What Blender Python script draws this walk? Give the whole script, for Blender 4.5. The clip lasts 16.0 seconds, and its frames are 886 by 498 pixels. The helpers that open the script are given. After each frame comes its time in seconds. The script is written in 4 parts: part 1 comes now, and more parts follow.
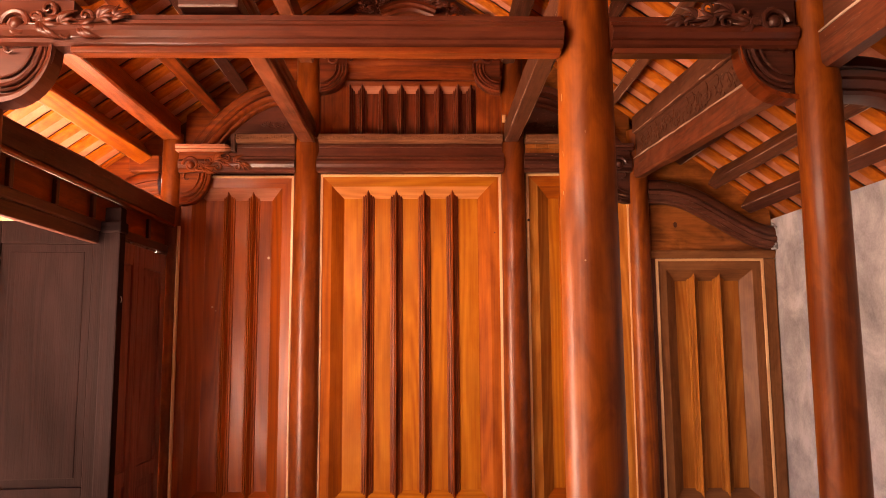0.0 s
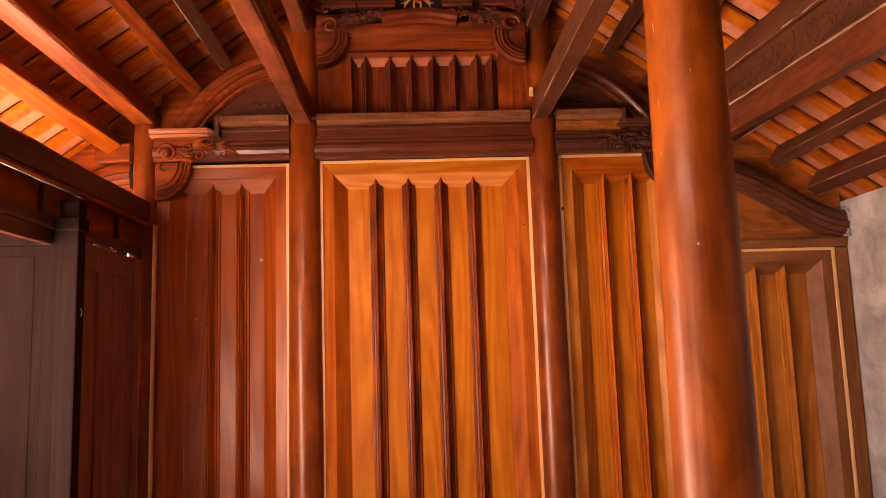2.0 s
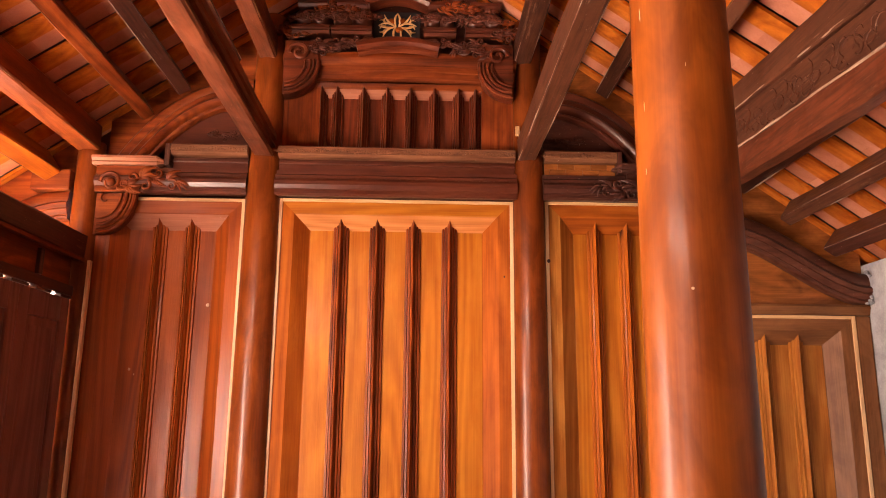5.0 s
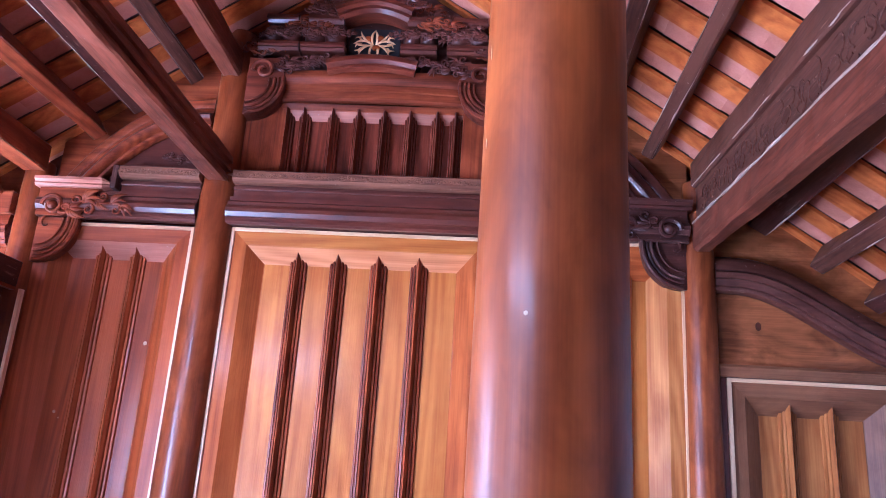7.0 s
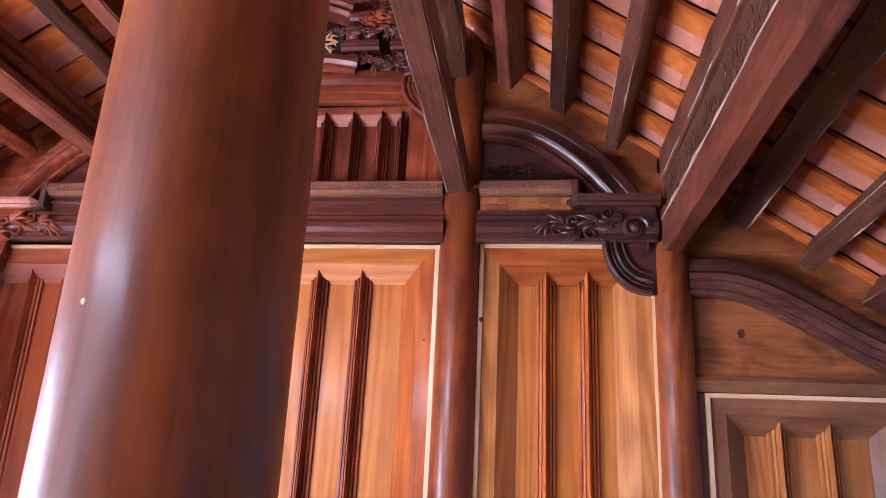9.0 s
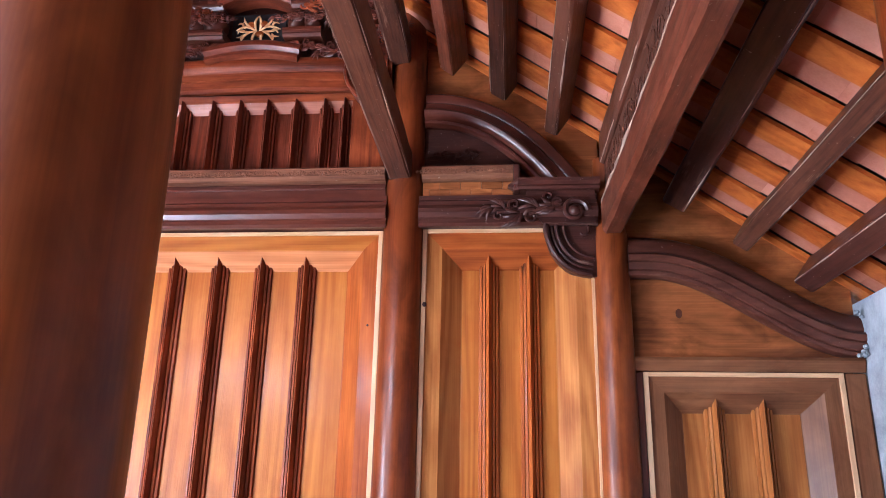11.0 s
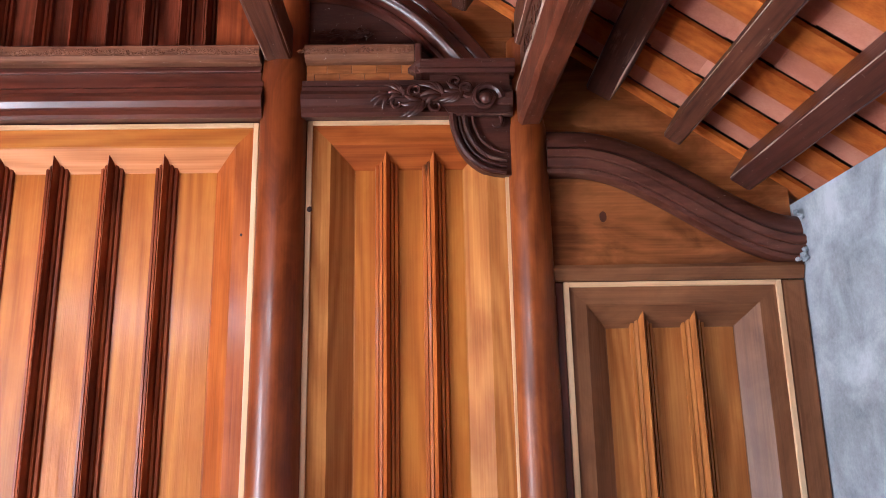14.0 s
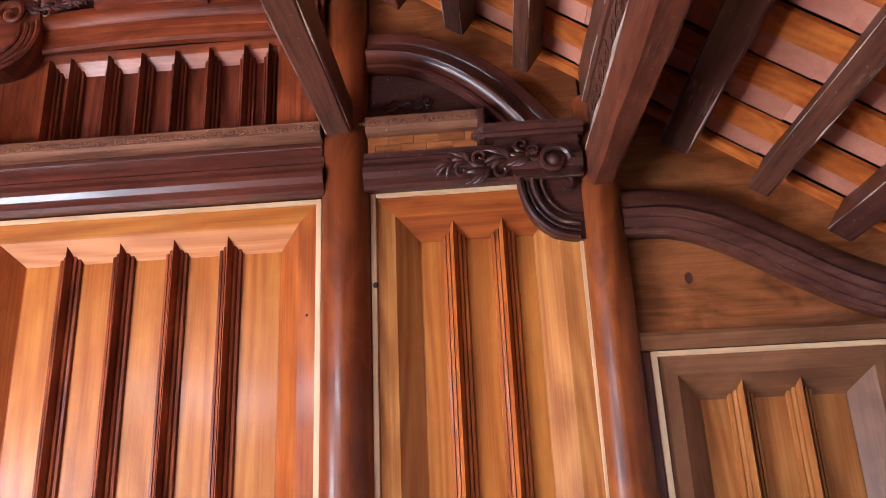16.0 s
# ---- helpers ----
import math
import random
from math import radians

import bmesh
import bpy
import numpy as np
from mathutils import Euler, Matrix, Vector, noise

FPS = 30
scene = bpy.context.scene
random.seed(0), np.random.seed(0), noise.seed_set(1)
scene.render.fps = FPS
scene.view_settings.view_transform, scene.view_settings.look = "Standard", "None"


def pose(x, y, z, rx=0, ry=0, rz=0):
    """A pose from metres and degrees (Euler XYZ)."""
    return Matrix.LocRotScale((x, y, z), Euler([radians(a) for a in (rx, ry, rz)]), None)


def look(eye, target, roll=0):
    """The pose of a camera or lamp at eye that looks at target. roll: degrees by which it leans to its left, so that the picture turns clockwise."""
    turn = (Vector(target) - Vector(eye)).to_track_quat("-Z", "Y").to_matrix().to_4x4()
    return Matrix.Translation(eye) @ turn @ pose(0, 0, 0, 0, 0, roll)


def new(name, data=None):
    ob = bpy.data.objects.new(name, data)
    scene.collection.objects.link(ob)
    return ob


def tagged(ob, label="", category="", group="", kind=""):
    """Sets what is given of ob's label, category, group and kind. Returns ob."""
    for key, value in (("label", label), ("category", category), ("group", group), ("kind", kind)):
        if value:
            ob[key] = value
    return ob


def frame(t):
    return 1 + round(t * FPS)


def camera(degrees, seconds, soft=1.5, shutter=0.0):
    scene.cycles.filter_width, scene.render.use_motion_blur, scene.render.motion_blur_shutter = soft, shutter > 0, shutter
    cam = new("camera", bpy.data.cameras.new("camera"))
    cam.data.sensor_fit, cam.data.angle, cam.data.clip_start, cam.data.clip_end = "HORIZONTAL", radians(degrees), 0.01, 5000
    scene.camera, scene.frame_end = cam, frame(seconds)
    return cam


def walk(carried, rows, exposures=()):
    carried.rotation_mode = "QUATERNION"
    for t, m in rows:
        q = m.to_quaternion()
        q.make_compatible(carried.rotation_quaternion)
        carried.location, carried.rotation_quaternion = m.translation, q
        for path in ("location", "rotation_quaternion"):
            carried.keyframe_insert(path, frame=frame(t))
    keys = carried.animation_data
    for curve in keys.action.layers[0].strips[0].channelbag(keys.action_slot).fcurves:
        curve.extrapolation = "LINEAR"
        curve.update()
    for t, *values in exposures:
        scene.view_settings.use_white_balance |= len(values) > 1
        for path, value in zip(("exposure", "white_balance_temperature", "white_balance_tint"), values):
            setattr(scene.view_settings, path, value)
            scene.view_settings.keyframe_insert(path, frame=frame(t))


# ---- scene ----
cam = camera(61.3, 16.0, soft=0.9)
METRES, EYE, TILT, LEAN, TURN = 4.3, 1.45, 0.0, 0.0, -1.4
ROWS = [
    (0.0, 0.0, 0.0, 0.0, 0.04, 7.03, 0.35),
    (0.5, -0.0049, 0.0287, -0.0016, -0.04, 6.63, 0.74),
    (1.0, -0.0048, 0.0859, 0.0023, -0.2, 6.65, 1.25),
    (1.5, -0.016, 0.1413, 0.0051, -0.08, 6.77, 1.58),
    (2.0, -0.0501, 0.1961, 0.0105, -0.53, 7.4, 1.8),
    (2.5, -0.0648, 0.2251, 0.0123, -0.95, 7.7, 1.81),
    (3.0, -0.0608, 0.2441, 0.0125, -1.24, 8.14, 1.68),
    (3.5, -0.0468, 0.2567, 0.0118, -1.52, 9.04, 1.31),
    (4.0, -0.0262, 0.2682, 0.0116, -1.56, 10.24, 0.74),
    (6.5, 0.0811, 0.4418, 0.0161, 2.66, 15.3, -2.98),
    (7.0, 0.1309, 0.4677, 0.0237, 4.16, 16.52, -3.48),
    (7.5, 0.1666, 0.5033, 0.0261, 5.34, 17.09, -3.71),
    (8.0, 0.1883, 0.5464, 0.0299, 6.45, 17.81, -3.65),
    (8.5, 0.2097, 0.5679, 0.0334, 7.57, 18.09, -3.2),
    (9.0, 0.2442, 0.5675, 0.0393, 8.33, 18.02, -2.62),
    (9.5, 0.2666, 0.5691, 0.0358, 8.35, 18.27, -2.09),
    (10.0, 0.2781, 0.5691, 0.0315, 7.85, 18.3, -1.68),
    (12.5, 0.2477, 0.5992, 0.0275, 1.69, 15.16, -0.49),
    (13.0, 0.2367, 0.6201, 0.0242, -0.14, 14.03, -0.06),
    (13.5, 0.2545, 0.6589, 0.0239, -0.38, 13.17, 0.35),
    (14.0, 0.284, 0.7037, 0.0241, 0.21, 13.24, 1.08),
    (14.5, 0.2958, 0.7269, 0.028, 1.48, 14.02, 1.94),
    (15.0, 0.291, 0.743, 0.0337, 3.25, 15.58, 2.56),
    (15.5, 0.285, 0.7431, 0.0376, 4.62, 17.1, 2.72),
    (16.0, 0.2777, 0.7362, 0.042, 5.74, 18.17, 2.4),
]
walk(cam, [(t, pose(0, 0, EYE, TILT, LEAN, TURN) @ pose(METRES * x, METRES * y, METRES * z, 90 + pitch, roll, yaw)) for t, x, y, z, yaw, pitch, roll in ROWS],
     [(0.0, 3.56, 12000, 52), (1.0, 3.51, 12000, 52), (2.5, 3.36, 12500, 55), (4.0, 3.51, 12000, 47), (6.5, 4.13, 4200, 23), (7.5, 4.1, 4000, 21), (9.0, 4.08, 4700, 18), (10.0, 4.18, 4850, 14), (12.5, 4.06, 4850, 11), (13.5, 4.01, 5200, 10), (16.0, 3.99, 5000, 8)])

# ---- light ----
world = bpy.data.worlds.new("sky")
scene.world = world
world.use_nodes = True
wn = world.node_tree
sky = wn.nodes.new("ShaderNodeTexSky")
sky.sky_type = "NISHITA"
sky.sun_disc = False
sky.sun_elevation, sky.sun_rotation = radians(64), radians(-70)
wn.links.new(sky.outputs[0], wn.nodes["Background"].inputs[0])
wn.nodes["Background"].inputs[1].default_value = 0.12
sun = new("sun", bpy.data.lights.new("sun", "SUN"))
sun.data.energy, sun.data.angle, sun.data.color = 5.0, radians(0.6), (1.0, 0.93, 0.82)
sun.matrix_world = look((-4.4, 1.6, 9.5), (0, 0, 0))


def daylight(name, eye, target, w, h, watts, colour):
    lamp = new(name, bpy.data.lights.new(name, "AREA"))
    lamp.data.shape, lamp.data.size, lamp.data.size_y = "RECTANGLE", w, h
    lamp.data.energy, lamp.data.color = watts, colour
    lamp.matrix_world = look(eye, target)
    return lamp


daylight("doorway_skylight", (-2.2, 3.28, 1.1), (0.0, 3.45, 2.3), 1.1, 1.9, 15.0, (1.0, 0.97, 0.95))
# added weak fill from an unseen side opening, to lift the left panel
daylight("side_gap_fill", (-2.2, 1.17, 1.1), (0.0, 2.9, 1.6), 0.62, 1.9, 0.9, (1.0, 0.95, 0.92))
# added fill along the eave gap, aimed up to brighten the roof's underside
daylight("eave_gap_fill", (-2.14, 0.8, 2.79), (-0.6, 1.6, 4.0), 3.0, 0.42, 18.0, (1.0, 0.93, 0.86))

# ---- materials ----
MATS = {}


def nodes_of(name):
    m = bpy.data.materials.new(name)
    m.use_nodes = True
    nt = m.node_tree
    return m, nt, nt.nodes["Principled BSDF"]


def node(nt, kind, **sockets):
    n = nt.nodes.new(kind)
    for k, v in sockets.items():
        n.inputs[k].default_value = v
    return n


def ramp(nt, src, stops):
    r = nt.nodes.new("ShaderNodeValToRGB")
    e = r.color_ramp.elements
    while len(e) < len(stops):
        e.new(0.5)
    for el, (p, c) in zip(e, stops):
        el.position, el.color = p, (*c, 1)
    nt.links.new(src, r.inputs[0])
    return r.outputs[0]


def math_node(nt, op, a, b):
    n = nt.nodes.new("ShaderNodeMath")
    n.operation = op
    for i, v in enumerate((a, b)):
        if isinstance(v, (int, float)):
            n.inputs[i].default_value = v
        else:
            nt.links.new(v, n.inputs[i])
    return n.outputs[0]


def mix(nt, kind, fac, a, b):
    n = nt.nodes.new("ShaderNodeMix")
    n.data_type, n.blend_type = "RGBA", kind
    for sock, v in ((n.inputs[0], fac), (n.inputs[6], a), (n.inputs[7], b)):
        if isinstance(v, (int, float)):
            sock.default_value = v
        elif isinstance(v, tuple):
            sock.default_value = (*v, 1)
        else:
            nt.links.new(v, sock)
    return n.outputs[2]


# light, middle and dark colour of each finish, roughness, varnish coat, wear
TONES = {
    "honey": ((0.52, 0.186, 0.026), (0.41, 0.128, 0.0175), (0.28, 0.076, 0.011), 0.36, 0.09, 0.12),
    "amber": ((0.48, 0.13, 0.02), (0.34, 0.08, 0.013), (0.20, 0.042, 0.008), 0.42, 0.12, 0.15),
    "russet": ((0.34, 0.08, 0.021), (0.215, 0.043, 0.013), (0.08, 0.016, 0.006), 0.36, 0.04, 0.2),
    "column": ((0.27, 0.061, 0.011), (0.2, 0.042, 0.0082), (0.12, 0.024, 0.0052), 0.36, 0.2, 0.24),
    "brown": ((0.145, 0.036, 0.017), (0.108, 0.0255, 0.013), (0.07, 0.0165, 0.009), 0.33, 0.22, 0.24),
    "dark": ((0.08, 0.024, 0.015), (0.04, 0.012, 0.0085), (0.013, 0.0047, 0.004), 0.38, 0.14, 0.32),
    "grey": ((0.12, 0.042, 0.022), (0.058, 0.0185, 0.010), (0.022, 0.0075, 0.005), 0.45, 0.1, 0.45),
    "pale": ((0.78, 0.52, 0.30), (0.70, 0.42, 0.22), (0.52, 0.28, 0.13), 0.5, 0.1, 0.2),
    "worn": ((0.52, 0.38, 0.29), (0.38, 0.25, 0.18), (0.18, 0.10, 0.07), 0.6, 0.0, 0.45),
    "tan": ((0.29, 0.12, 0.048), (0.205, 0.08, 0.031), (0.12, 0.042, 0.017), 0.42, 0.05, 0.22),
    "dull": ((0.52, 0.21, 0.05), (0.37, 0.13, 0.027), (0.24, 0.08, 0.018), 0.42, 0.04, 0.15),
    "smoke": ((0.46, 0.165, 0.045), (0.33, 0.105, 0.028), (0.17, 0.05, 0.015), 0.36, 0.2, 0.24),
    "ledge": ((0.25, 0.10, 0.048), (0.145, 0.05, 0.024), (0.055, 0.018, 0.01), 0.5, 0.05, 0.4),
    "beam": ((0.20, 0.056, 0.026), (0.10, 0.027, 0.013), (0.038, 0.010, 0.0055), 0.4, 0.1, 0.3),
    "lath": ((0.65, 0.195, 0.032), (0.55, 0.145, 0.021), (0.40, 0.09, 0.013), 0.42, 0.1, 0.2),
    "lacquer": ((0.32, 0.08, 0.012), (0.235, 0.054, 0.009), (0.14, 0.029, 0.0056), 0.42, 0.1, 0.2),
    # cove: the frame's wood with the sheen of its underside in the colour
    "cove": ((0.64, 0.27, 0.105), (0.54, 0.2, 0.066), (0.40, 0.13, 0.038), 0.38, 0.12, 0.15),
    "redwood": ((0.38, 0.083, 0.016), (0.27, 0.053, 0.0105), (0.16, 0.029, 0.0065), 0.38, 0.12, 0.15),
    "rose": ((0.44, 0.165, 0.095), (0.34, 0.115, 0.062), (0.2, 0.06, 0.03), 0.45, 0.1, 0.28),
    "umber": ((0.125, 0.042, 0.025), (0.078, 0.024, 0.014), (0.034, 0.011, 0.007), 0.36, 0.15, 0.3),
    "mahogany": ((0.25, 0.058, 0.024), (0.155, 0.033, 0.014), (0.06, 0.013, 0.007), 0.36, 0.1, 0.2),
    # one maroon paint twice: leaf lifted as if lit, door darkened as if shaded
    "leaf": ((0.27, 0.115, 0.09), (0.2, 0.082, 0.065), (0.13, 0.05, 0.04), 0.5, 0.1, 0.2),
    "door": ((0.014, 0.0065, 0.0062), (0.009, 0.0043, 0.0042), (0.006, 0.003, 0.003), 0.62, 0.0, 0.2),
}


# finishes with cloudy, uneven staining, and how deep it goes
MOTTLED = {"smoke": 0.5, "lacquer": 0.38, "column": 0.38, "umber": 0.4, "beam": 0.4, "lath": 0.3, "tan": 0.3, "russet": 0.35, "mahogany": 0.35, "brown": 0.3, "honey": 0.08, "amber": 0.15, "dull": 0.1}


def wood(tone, axis):
    key = tone + "_" + axis
    if key in MATS:
        return MATS[key]
    light, mid, dark, rough, coat, wear = TONES[tone]
    m, nt, bsdf = nodes_of("wood_" + key)
    tc = nt.nodes.new("ShaderNodeTexCoord")
    info = nt.nodes.new("ShaderNodeObjectInfo")
    shift = nt.nodes.new("ShaderNodeVectorMath")
    shift.operation = "ADD"
    far = math_node(nt, "MULTIPLY", info.outputs["Random"], 37.0)
    nt.links.new(tc.outputs["Object"], shift.inputs[0])
    nt.links.new(far, shift.inputs[1])

    def stretched(along, across):
        mp = nt.nodes.new("ShaderNodeMapping")
        s = [across] * 3
        s["xyz".index(axis)] = along
        mp.inputs["Scale"].default_value = s
        nt.links.new(shift.outputs[0], mp.inputs["Vector"])
        return mp.outputs[0]

    broad = node(nt, "ShaderNodeTexNoise", Scale=1.0, Detail=4.0, Roughness=0.55, Distortion=1.2)
    nt.links.new(stretched(0.9, 9.0), broad.inputs["Vector"])
    growth = node(nt, "ShaderNodeTexNoise", Scale=1.0, Detail=1.5, Roughness=0.4)
    nt.links.new(stretched(0.3, 3.2), growth.inputs["Vector"])
    rings = math_node(nt, "SINE", math_node(nt, "MULTIPLY", growth.outputs[0], 85.0), 0.0)
    streak = node(nt, "ShaderNodeTexNoise", Scale=1.0, Detail=3.0, Roughness=0.6)
    nt.links.new(stretched(2.0, 120.0) if wear < 0.25 else stretched(3.0, 60.0), streak.inputs["Vector"])
    stain = node(nt, "ShaderNodeTexNoise", Scale=2.3, Detail=5.0, Roughness=0.65)
    nt.links.new(shift.outputs[0], stain.inputs["Vector"])
    v = math_node(nt, "ADD", math_node(nt, "MULTIPLY", broad.outputs[0], 0.3), 0.26)
    v = math_node(nt, "ADD", v, math_node(nt, "MULTIPLY", rings, 0.075 if wear < 0.22 else 0.02))
    v = math_node(nt, "ADD", v, math_node(nt, "MULTIPLY", streak.outputs[0], 0.3 if wear < 0.25 else 0.55))
    v = math_node(nt, "ADD", v, math_node(nt, "MULTIPLY", math_node(nt, "SUBTRACT", info.outputs["Random"], 0.5), 0.1))
    col = ramp(nt, v, [(0.36, dark), (0.53, mid), (0.72, light)] if wear < 0.25 else [(0.40, dark), (0.56, mid), (0.74, light)])
    dirt = ramp(nt, stain.outputs[0], [(0.45, (1, 1, 1)), (0.75, (1 - wear, 1 - wear, 1 - wear))])
    col = mix(nt, "MULTIPLY", 1.0, col, dirt)
    if tone in MOTTLED:
        cloud = node(nt, "ShaderNodeTexNoise", Scale=1.0, Detail=4.0, Roughness=0.6, Distortion=0.8)
        nt.links.new(stretched(3.0, 8.0), cloud.inputs["Vector"])
        low = 1.0 - MOTTLED[tone]
        col = mix(nt, "MULTIPLY", 1.0, col, ramp(nt, cloud.outputs[0], [(0.38, (low, low * 0.9, low * 0.85)), (0.6, (1, 1, 1))]))
    if wear > 0.25:
        scuff = node(nt, "ShaderNodeTexNoise", Scale=1.0, Detail=8.0, Roughness=0.78)
        nt.links.new(stretched(2.2, 42.0), scuff.inputs["Vector"])
        patch = ramp(nt, stain.outputs[0], [(0.42, (0.55, 0.55, 0.55)), (0.62, (1, 1, 1))])
        worn = ramp(nt, math_node(nt, "MULTIPLY", scuff.outputs[0], patch), [(0.53, (0, 0, 0)), (0.64, (wear * 1.3, wear * 1.3, wear * 1.3))])
        col = mix(nt, "MIX", worn, col, (0.36, 0.21, 0.14))
        speck = node(nt, "ShaderNodeTexNoise", Scale=70.0, Detail=3.0, Roughness=0.6)
        nt.links.new(shift.outputs[0], speck.inputs["Vector"])
        dots = ramp(nt, speck.outputs[0], [(0.69, (0, 0, 0)), (0.74, (0.55, 0.55, 0.55))])
        col = mix(nt, "MIX", dots, col, (0.5, 0.40, 0.33))
    if tone in ("honey", "amber", "lath", "column", "lacquer", "russet"):
        cells = nt.nodes.new("ShaderNodeTexVoronoi")
        cells.inputs["Scale"].default_value = 1.0
        warp = stretched(0.9, 3.6)
        nt.links.new(warp, cells.inputs["Vector"])
        knot = ramp(nt, cells.outputs["Distance"], [(0.03, (1, 1, 1)), (0.075, (0, 0, 0))])
        col = mix(nt, "MIX", knot, col, tuple(c * 0.45 for c in dark))
    nt.links.new(col, bsdf.inputs["Base Color"])
    r = math_node(nt, "ADD", math_node(nt, "MULTIPLY", stain.outputs[0], 0.3), rough - 0.13)
    nt.links.new(r, bsdf.inputs["Roughness"])
    bsdf.inputs["Specular IOR Level"].default_value = {"door": 0.05, "amber": 0.12, "russet": 0.14, "dull": 0.14, "column": 0.22, "lacquer": 0.24, "honey": 0.2, "brown": 0.35, "dark": 0.32}.get(tone, 0.2)
    bsdf.inputs["Coat Weight"].default_value = coat
    bsdf.inputs["Coat Roughness"].default_value = 0.16
    bump = nt.nodes.new("ShaderNodeBump")
    bump.inputs["Strength"].default_value = {"column": 0.1, "lacquer": 0.1, "brown": 0.15, "umber": 0.2, "lath": 0.22}.get(tone, 0.25 + wear * 1.2)
    bump.inputs["Distance"].default_value = 0.0025
    hgt = math_node(nt, "ADD", streak.outputs[0], math_node(nt, "MULTIPLY", broad.outputs[0], 1.6))
    nt.links.new(hgt, bump.inputs["Height"])
    nt.links.new(bump.outputs[0], bsdf.inputs["Normal"])
    MATS[key] = m
    return m


def mottled(name, a, b, c, scale, rough, bump_size):
    m, nt, bsdf = nodes_of(name)
    tc = nt.nodes.new("ShaderNodeTexCoord")
    info = nt.nodes.new("ShaderNodeObjectInfo")
    shift = nt.nodes.new("ShaderNodeVectorMath")
    shift.operation = "ADD"
    nt.links.new(tc.outputs["Object"], shift.inputs[0])
    nt.links.new(math_node(nt, "MULTIPLY", info.outputs["Random"], 23.0), shift.inputs[1])
    big = node(nt, "ShaderNodeTexNoise", Scale=scale, Detail=6.0, Roughness=0.62, Distortion=0.4)
    fine = node(nt, "ShaderNodeTexNoise", Scale=scale * 24, Detail=5.0, Roughness=0.7)
    for n in (big, fine):
        nt.links.new(shift.outputs[0], n.inputs["Vector"])
    v = math_node(nt, "ADD", math_node(nt, "MULTIPLY", big.outputs[0], 0.8), math_node(nt, "MULTIPLY", fine.outputs[0], 0.22))
    v = math_node(nt, "ADD", v, math_node(nt, "MULTIPLY", math_node(nt, "SUBTRACT", info.outputs["Random"], 0.5), 0.12))
    col = ramp(nt, v, [(0.36, a), (0.52, b), (0.68, c)])
    nt.links.new(col, bsdf.inputs["Base Color"])
    bsdf.inputs["Roughness"].default_value = rough
    bump = nt.nodes.new("ShaderNodeBump")
    bump.inputs["Strength"].default_value = 0.5
    bump.inputs["Distance"].default_value = bump_size
    nt.links.new(v, bump.inputs["Height"])
    nt.links.new(bump.outputs[0], bsdf.inputs["Normal"])
    return m


PLASTER = mottled("cement_plaster", (0.16, 0.175, 0.19), (0.30, 0.32, 0.345), (0.46, 0.485, 0.515), 3.2, 0.85, 0.006)
TILE = mottled("terracotta_tile", (0.44, 0.15, 0.085), (0.55, 0.21, 0.125), (0.62, 0.265, 0.17), 5.0, 0.8, 0.002)
FLOOR = mottled("floor_tile", (0.09, 0.035, 0.022), (0.13, 0.05, 0.032), (0.17, 0.07, 0.045), 3.0, 0.45, 0.001)
YARD = mottled("courtyard_paving", (0.52, 0.46, 0.38), (0.64, 0.58, 0.49), (0.72, 0.67, 0.58), 1.5, 0.85, 0.004)
GILT = mottled("gilded_paint", (0.50, 0.27, 0.10), (0.68, 0.40, 0.16), (0.8, 0.55, 0.28), 20.0, 0.45, 0.001)
BLACK = mottled("recess_black", (0.006, 0.006, 0.008), (0.01, 0.01, 0.013), (0.02, 0.02, 0.022), 9.0, 0.6, 0.001)
CHIP = mottled("bare_chipped_wood", (0.42, 0.25, 0.15), (0.52, 0.34, 0.21), (0.62, 0.45, 0.3), 30.0, 0.7, 0.001)
IRON = mottled("dull_iron", (0.2, 0.19, 0.18), (0.4, 0.38, 0.36), (0.6, 0.58, 0.55), 30.0, 0.4, 0.001)

# ---- mesh helpers ----


def thing(name, at, label, category, group="", kind=""):
    ob = new(name)
    ob.location = at
    ob.empty_display_size = 0.1
    return tagged(ob, label, category, group, kind)


def world_of(ob):
    v = Vector((0, 0, 0))
    while ob is not None:
        v += ob.location
        ob = ob.parent
    return v


def link_mesh(name, bm, material, at, smooth=False):
    me = bpy.data.meshes.new(name)
    bmesh.ops.translate(bm, verts=bm.verts[:], vec=-Vector(at))
    bmesh.ops.recalc_face_normals(bm, faces=bm.faces[:])
    bm.to_mesh(me)
    bm.free()
    me.materials.append(material)
    if smooth:
        me.polygons.foreach_set("use_smooth", [True] * len(me.polygons))
        me.set_sharp_from_angle(angle=radians(38))
    return new(name, me)


def part(name, bm, material, parent, label="", smooth=False):
    """One mesh under a thing or part; bm in world places."""
    ob = link_mesh(name, bm, material, world_of(parent), smooth)
    ob.parent = parent
    return tagged(ob, label)


def solid(name, bm, material, label, category, at=(0, 0, 0), group="", kind="", smooth=False):
    ob = link_mesh(name, bm, material, at, smooth)
    ob.location = at
    return tagged(ob, label, category, group, kind)


def box(x0, x1, y0, y1, z0, z1, bevel=0.006, bm=None):
    bm = bm or bmesh.new()
    got = bmesh.ops.create_cube(bm, size=1.0, matrix=Matrix.LocRotScale(((x0 + x1) / 2, (y0 + y1) / 2, (z0 + z1) / 2), None, (x1 - x0, y1 - y0, z1 - z0)))
    if bevel:
        edges = list({e for v in got["verts"] for e in v.link_edges})
        bmesh.ops.bevel(bm, geom=edges, offset=bevel, segments=2, affect="EDGES", profile=0.6)
    return bm


